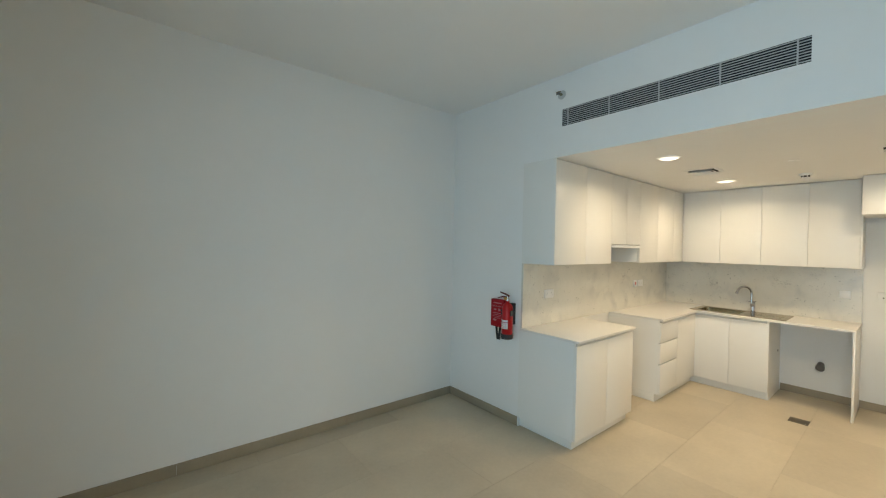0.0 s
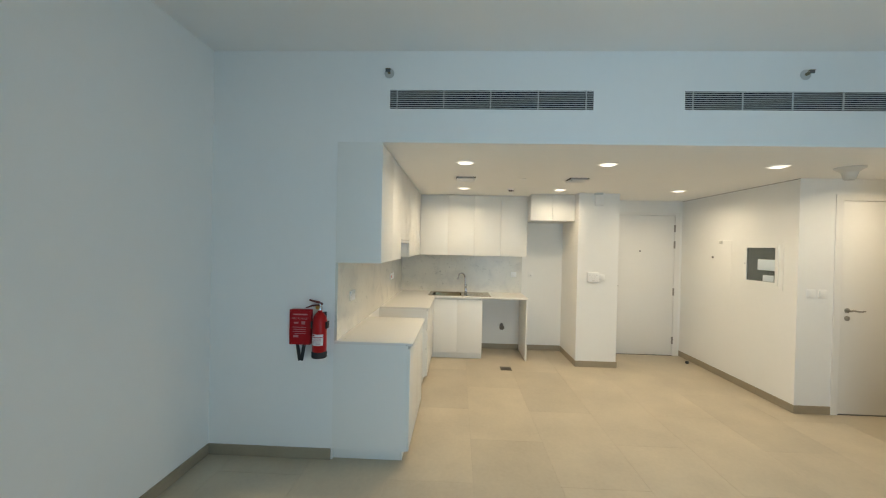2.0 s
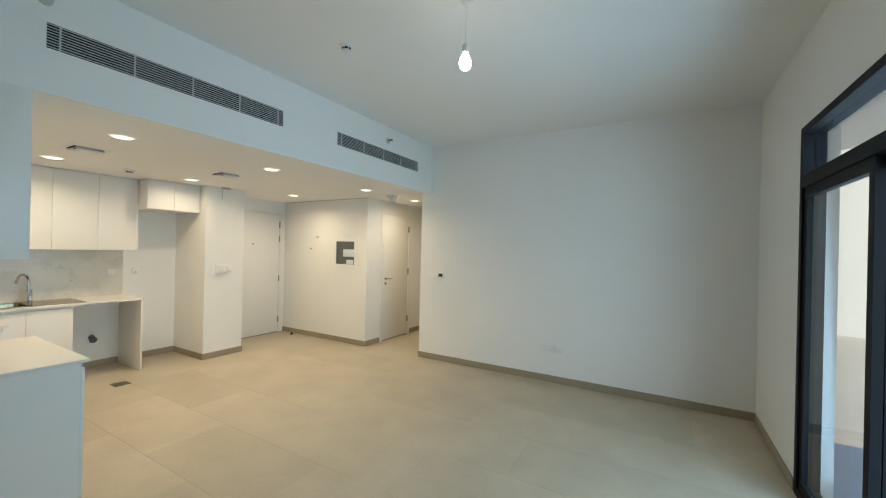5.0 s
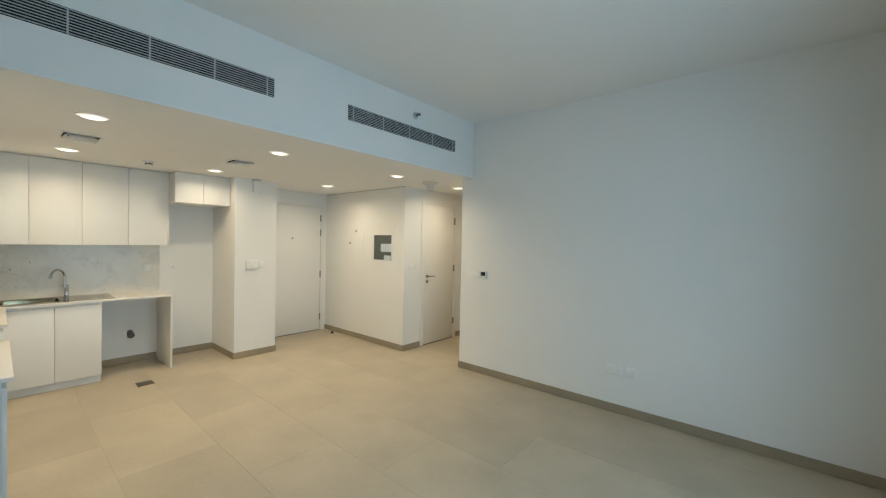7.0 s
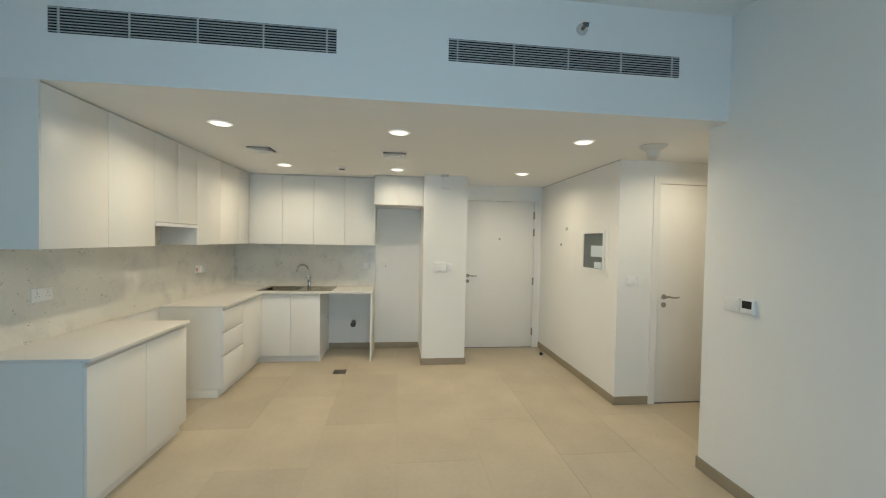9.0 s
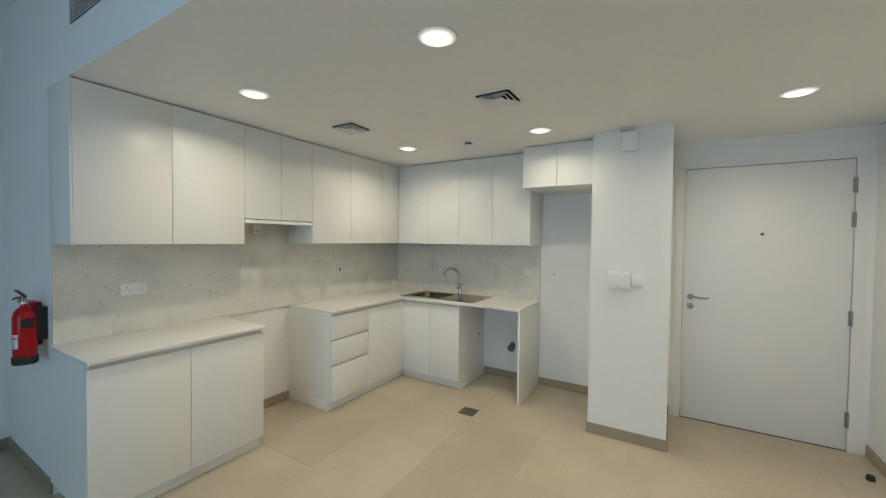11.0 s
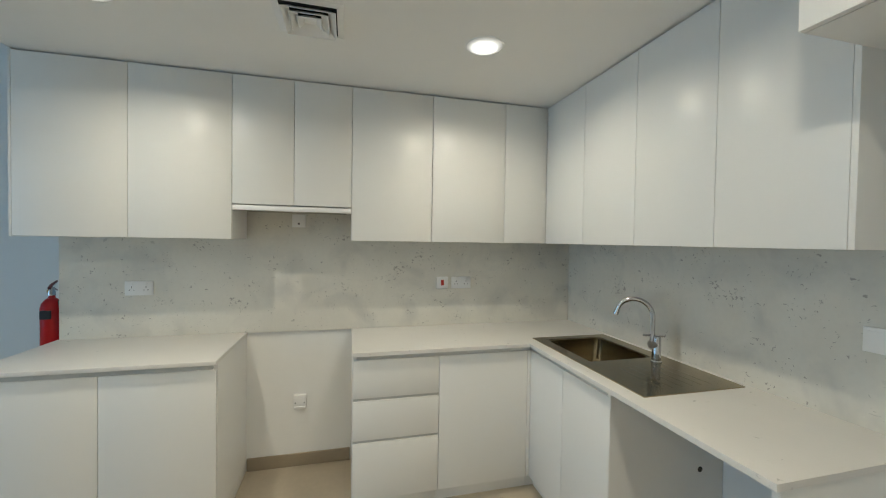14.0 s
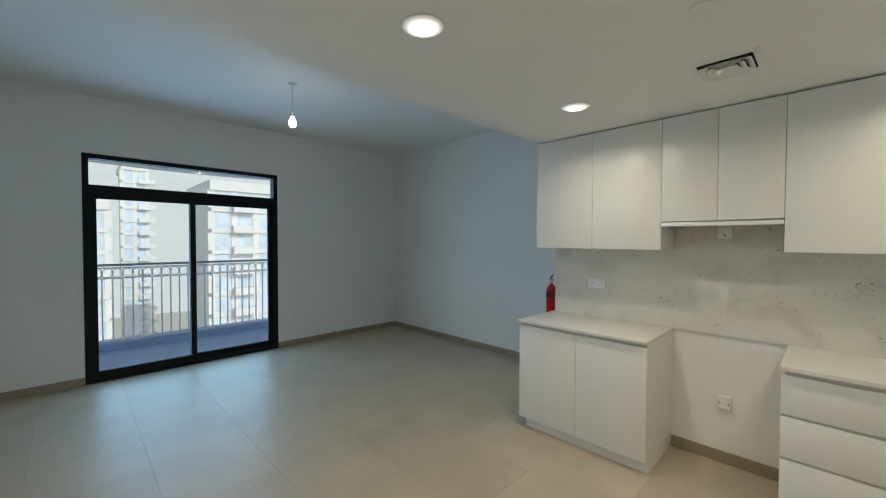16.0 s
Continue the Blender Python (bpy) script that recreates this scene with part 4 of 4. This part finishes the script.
# fire blanket and extinguisher on the end wall
bl = thing("fire_blanket", "red fire blanket case with black pull straps", "fire blanket", "", (XB, 2.485, 0.90))
case = box("case", (XB - 0.045, XB - 0.0005, 2.418, 2.583, 0.90, 1.168), REDBOX, bl, 0.008, "", 3)
for y0, y1, z0, z1 in ((2.445, 2.555, 1.126, 1.136), (2.515, 2.55, 1.06, 1.072), (2.463, 2.491, 1.055, 1.078), (2.455, 2.558, 1.03, 1.035), (2.455, 2.553, 1.014, 1.018), (2.455, 2.558, 0.998, 1.002), (2.455, 2.545, 0.982, 0.986), (2.513, 2.553, 0.955, 0.972)):
    box("print_line", (XB - 0.0457, XB - 0.0445, y0, y1, z0, z1), PALEPRINT, case, 0.0, "faded pale printing")
for dims in ((2.418, 2.583, 1.156, 1.168), (2.418, 2.583, 0.90, 0.912), (2.418, 2.43, 0.912, 1.156), (2.571, 2.583, 0.912, 1.156)):
    box("rim", (XB - 0.05, XB - 0.044, *dims), REDBOX, case, 0.002)
words = bpy.data.curves.new("lettering", "FONT")
words.body, words.size, words.align_x, words.extrude = "FIRE BLANKET", 0.0205, "CENTER", 0.0004
words.materials.append(PALEPRINT)
lettering = tagged(new("lettering", words), "faded pale lettering")
lettering.parent = case
lettering.matrix_basis = Matrix(((0, 0, -1, -0.0456), (-1, 0, 0, 0.015), (0, 1, 0, 0.193), (0, 0, 0, 1)))
for s in (-1, 1):
    bm = boxes_mesh(bmesh.new(), (XB - 0.03, XB - 0.026, -0.013, 0.013, -0.13, 0.01))
    part("pull_strap", turned(bm, pose(0, 2.50 + s * 0.027, 0.90, -s * 9, 0, 0)), RUBBER, bl, "black webbing pull strap")

LEVER = material("worn_lever_paint", (0.13, 0.022, 0.016), 0.4, vary=0.2, scale=30)
EXY, EXR, EXX = 2.33, 0.052, XB - 0.095
ex = thing("fire_extinguisher", "red fire extinguisher with white label hung on the wall", "fire extinguisher", "", (EXX, EXY, 0.824))
part("cylinder", turned(lathe([(0, 0.0), (0.048, 0.0), (EXR, 0.008), (EXR, 0.268), (0.046, 0.298), (0.03, 0.321), (0.017, 0.331), (0.015, 0.348), (0, 0.348)], 32), pose(EXX, EXY, 0.832)), RED, ex, "", True)
part("foot_ring", turned(lathe([(0, 0.0), (0.053, 0.0), (0.056, 0.006), (0.056, 0.042), (0.0525, 0.047), (0.0525, 0.002)], 32), pose(EXX, EXY, 0.824)), RUBBER, ex, "black plastic foot ring", True)
part("neck", turned(lathe([(0, 0), (0.018, 0), (0.018, 0.022), (0.013, 0.03), (0.013, 0.05), (0, 0.05)], 16), pose(EXX, EXY, 1.178)), CHROME, ex, "chrome valve", True)
part("carry_handle", tube([(EXX - 0.01, EXY, 1.215), (EXX - 0.02, EXY + 0.05, 1.213), (EXX - 0.03, EXY + 0.095, 1.198)], [0.008, 0.007, 0.004], 8), LEVER, ex, "dark red carry handle", True)
part("squeeze_lever", tube([(EXX, EXY - 0.02, 1.222), (EXX - 0.008, EXY + 0.01, 1.238), (EXX - 0.02, EXY + 0.075, 1.255)], [0.009, 0.009, 0.006], 8), LEVER, ex, "dark red squeeze lever", True)
part("gauge", turned(lathe([(0, 0), (0.014, 0), (0.014, 0.008), (0, 0.01)], 16), pose(EXX - 0.016, EXY + 0.012, 1.2, 0, -90, 0)), BRASS, ex, "brass pressure gauge", True)


def wrap(name, a0, a1, z0, z1, r, mat, lab, under=ex):
    """A band on the cylinder between two bearings, seen from the room (0 is -x)."""
    bm = bmesh.new()
    n = 14
    cols = []
    for i in range(n + 1):
        a = radians(180 + a0 + (a1 - a0) * i / n)
        cols.append([bm.verts.new((EXX + q * math.cos(a), EXY + q * math.sin(a), z)) for q, z in ((r, z0), (r, z1), (r - 0.0012, z1), (r - 0.0012, z0))])
    for a, b in zip(cols, cols[1:]):
        for k in range(4):
            m = (k + 1) % 4
            bm.faces.new((a[k], a[m], b[m], b[k]))
    bm.faces.new(cols[0])
    bm.faces.new(cols[-1])
    return part(name, bm, mat, under, lab)


paper = wrap("label", -62, 48, 0.922, 1.004, EXR + 0.0016, PAPER, "white instruction label")
wrap("label_line", -60, 46, 0.978, 0.986, EXR + 0.0024, INK, "dark red line of print", paper)
for z in (0.968, 0.959, 0.950, 0.941, 0.932):
    wrap("label_line", -52, 30, z, z + 0.003, EXR + 0.0024, PALEPRINT, "faint print", paper)
wrap("label_line", -58, -20, 0.991, 0.999, EXR + 0.0024, RED, "red print block", paper)
for s in (-1, 1):
    bm = turned(rounded(boxes_mesh(bmesh.new(), (-0.025, 0.03, -0.006, 0.006, -0.026, 0.026)), 0.004, 2), pose(EXX, EXY + s * 0.056, 1.068))
    part("bracket_clip", bm, RUBBER, ex, "black bracket clip", True)
box("wall_bracket", (EXX + 0.04, XB - 0.0005, EXY - 0.02, EXY + 0.02, 0.95, 1.15), RUBBER, ex, 0.002, "black wall bracket")


# ---- balcony door ----
win = structure(new("window_1"), "black aluminium sliding balcony door with a top light, closed", "sliding door")
F0, F1 = XW - 0.12, XW + 0.004
bm = boxes_mesh(bmesh.new(), (F0, F1, WINY0, WINY0 + 0.055, 0.0, WINZ), (F0, F1, WINY1 - 0.055, WINY1, 0.0, WINZ), (F0, F1, WINY0 + 0.055, WINY1 - 0.055, WINZ - 0.05, WINZ),
                (F0, F1, WINY0 + 0.055, WINY1 - 0.055, 2.12, 2.2), (F0, F1, WINY0 + 0.055, WINY1 - 0.055, 0.0, 0.055))
part("window_frame", bm, BLACK, win, "black aluminium frame")
part("pane", boxes_mesh(bmesh.new(), (XW - 0.065, XW - 0.055, WINY0 + 0.055, WINY1 - 0.055, 2.2, WINZ - 0.05)), GLASS, win, "clear top-light glass").visible_shadow = False
for y0, y1, x in ((WINY0 + 0.055, 0.065, XW - 0.05), (0.005, WINY1 - 0.055, XW - 0.095)):
    bm = boxes_mesh(bmesh.new(), (x, x + 0.04, y0, y0 + 0.06, 0.055, 2.12), (x, x + 0.04, y1 - 0.06, y1, 0.055, 2.12), (x, x + 0.04, y0 + 0.06, y1 - 0.06, 2.05, 2.12), (x, x + 0.04, y0 + 0.06, y1 - 0.06, 0.055, 0.12))
    sash = part("sliding_leaf", bm, BLACK, win, "black aluminium sliding leaf")
    part("pane", boxes_mesh(bmesh.new(), (x + 0.015, x + 0.025, y0 + 0.06, y1 - 0.06, 0.12, 2.05)), GLASS, sash, "clear glass").visible_shadow = False
daylight = new("window_daylight", bpy.data.lights.new("window_daylight", "AREA"))
daylight.data.shape, daylight.data.size, daylight.data.size_y, daylight.data.energy, daylight.data.color = "RECTANGLE", 2.0, 2.4, DAY, DAY_COLOUR
daylight.data.spread = radians(DAY_SPREAD)
daylight.matrix_world = look((XW - 0.2, 0.05, 1.3), (XW + 2, 0.05, 1.2))


# ---- balcony and the city beyond ----
XR = -2.75
# Floor and kerb share the tile colour that holds the sky's blue shade.
structure(box("balcony_floor", (XR - 0.12, XW - 0.12, -2.2, 2.6, -0.25, -0.03), SKYLIT_TILE), "pale tiled balcony floor with blue sky shade in its colour", "balcony")
structure(box("balcony_kerb", (XR - 0.1, XR + 0.1, -2.2, 2.6, -0.03, 0.075), SKYLIT_TILE), "low white kerb under the railing, coloured with blue sky shade", "kerb")
bm = bmesh.new()
edge = [(XW - 0.2, -2.4)] + [(XW - 0.2 - 1.9 * math.cos(a), 0.2 + 3.1 * math.sin(a)) for a in (radians(-90 + i * 7.5) for i in range(25))] + [(XW - 0.2, 2.9)]
low_v, top_v = [bm.verts.new((x, y, 2.74)) for x, y in edge], [bm.verts.new((x, y, 3.1)) for x, y in edge]
bm.faces.new(low_v)
bm.faces.new(top_v)
for i in range(len(edge)):
    j = (i + 1) % len(edge)
    if i < len(edge) - 1:
        bm.faces.new((low_v[i], low_v[j], top_v[j], top_v[i]))
structure(part("balcony_soffit", bm, RENDER), "curved white balcony slab of the floor above", "balcony")
rail = thing("balcony_railing", "white metal balcony railing with a band of circles", "railing", "", (XR, 0.2, 0.075))
box("top_rail", (XR - 0.025, XR + 0.025, -2.2, 2.6, 1.2, 1.235), material("rail_grey", (0.25, 0.27, 0.32), 0.5, vary=0.05), rail, 0.006, "grey handrail")
for z in (1.175, 1.02, 0.11):
    box("rail_bar", (XR - 0.012, XR + 0.012, -2.2, 2.6, z - 0.01, z + 0.01), RAILING, rail, 0.002)
bal = None
for i in range(41):
    y = -2.18 + i * 0.118
    if bal is None:
        bal = part("baluster", turned(rounded(boxes_mesh(bmesh.new(), (-0.009, 0.009, -0.009, 0.009, 0.075, 1.02)), 0.002, 1), pose(XR, y, 0)), RAILING, rail)
        hoop = bmesh.new()
        rr = [[hoop.verts.new((XR + dx, y + 0.059 + (0.066 + dr) * math.cos(a), 1.0975 + (0.066 + dr) * math.sin(a))) for dx, dr in ((-0.008, -0.007), (0.008, -0.007), (0.008, 0.007), (-0.008, 0.007))] for a in (2 * math.pi * k / 18 for k in range(18))]
        for k in range(18):
            for q in range(4):
                hoop.faces.new((rr[k][q], rr[(k + 1) % 18][q], rr[(k + 1) % 18][(q + 1) % 4], rr[k][(q + 1) % 4]))
        hoop = part("ring", hoop, RAILING, rail)
    else:
        for src in (bal, hoop):
            o = new(src.name.split(".")[0], src.data)
            o.parent = rail
            o.location = (0, i * 0.118, 0)

structure(box("ground", (-900, 300, -900, 900, -42, -40), GROUND), "sandy city ground far below", "ground")


def tower(label, x, y0, y1, base, floors, depth, bay, curve=0.0):
    """A white block of flats facing +x: slab bands, piers, recessed glazing and balcony fronts."""
    t = thing("apartment_building", label, "building", "white towers", (x - depth / 2, (y0 + y1) / 2, base))
    h = 3.3
    box("core", (x - depth, x - 1.2, y0 + 0.3, y1 - 0.3, base, base + floors * h + 1.2), RENDER, t)
    count = max(2, int((y1 - y0) / bay))
    pier = glazing = None
    for f in range(floors):
        z = base + f * h
        box("floor_band", (x - 1.2, x + 0.15, y0, y1, z - 0.25, z + 0.35), RENDER, t)
        box("balcony_front", (x + 0.15, x + 1.1, y0 + bay * 0.9, y0 + bay * 1.9, z - 0.25, z + 0.9), RENDER, t)
        for i in range(count + 1):
            y = y0 + (y1 - y0) * i / count
            if pier is None:
                pier = box("pier", (x - 1.2, x, y - 0.45, y + 0.45, z + 0.35, z + h - 0.25), RENDER, t)
                glazing = box("window", (x - 1.2, x - 0.12, y + 0.44, y + (y1 - y0) / count - 0.44, z + 0.34, z + h - 0.24), HAZED_GLASS, t)
            else:
                for src in ((pier, glazing) if i < count else (pier,)):
                    o = new(src.name.split(".")[0], src.data)
                    o.parent = t
                    o.location = (0, y - y0, z - base)
    box("parapet", (x - depth, x + 0.3, y0 - 0.2, y1 + 0.2, base + floors * h - 0.25, base + floors * h + 1.3), RENDER, t)


tower("tall white block of flats with banded balconies", -62, 14.5, 34, -40, 15, 16, 3.2)
tower("distant white block of flats in haze", -70, -16, 3.0, -40, 14, 16, 3.4)
tower("pale slab block far behind in haze", -120, 8.5, 13.5, -40, 18, 14, 3.5)

bm = bmesh.new()
prev = None
for i in range(33):
    a = radians(90 + 180 * i / 32)
    col = (bm.verts.new((260 * math.cos(a), 300 * math.sin(a), -60)), bm.verts.new((260 * math.cos(a), 300 * math.sin(a), 170)))
    if prev:
        bm.faces.new((prev[0], col[0], col[1], prev[1]))
    prev = col
structure(part("backdrop", bm, glow("sky_haze", (0.98, 1.0, 0.98), HAZE, 0.0)), "bright hazy white sky", "sky")

# ---- floor tiles, 0.6 by 1.2 in half bond ----
TX, TY, J = 1.232, 0.622, 0.0006
tile_mesh = {}


def tile(x0, x1, y0, y1):
    key = (round(x1 - x0, 3), round(y1 - y0, 3))
    if key not in tile_mesh:
        o = part("tile", rounded(boxes_mesh(bmesh.new(), (0, x1 - x0, 0, y1 - y0, -0.008, 0)), 0.0005, 1), TILE)
        tile_mesh[key] = o.data
    else:
        o = new("tile", tile_mesh[key])
    o.parent = slab
    o.location = (x0, y0, 0)


row = 0
y = 0.54 - 8 * TY
while y < YL:
    x = 2.02 + (TX / 2 if row % 2 else 0) - 4 * TX
    while x < XK + 0.15:
        a, b = max(x, XW - 0.12), min(x + TX, XK + 0.19)
        c, d = max(y, YEND - 1.4), min(y + TY, YL + 0.1)
        if d < YR - 0.2:
            a, b = max(a, 2.86), min(b, XBATH + 0.2)
        if b - a > 0.05 and d - c > 0.05:
            tile(a + J, b - J, c + J, d - J)
        x += TX
    y += TY
    row += 1
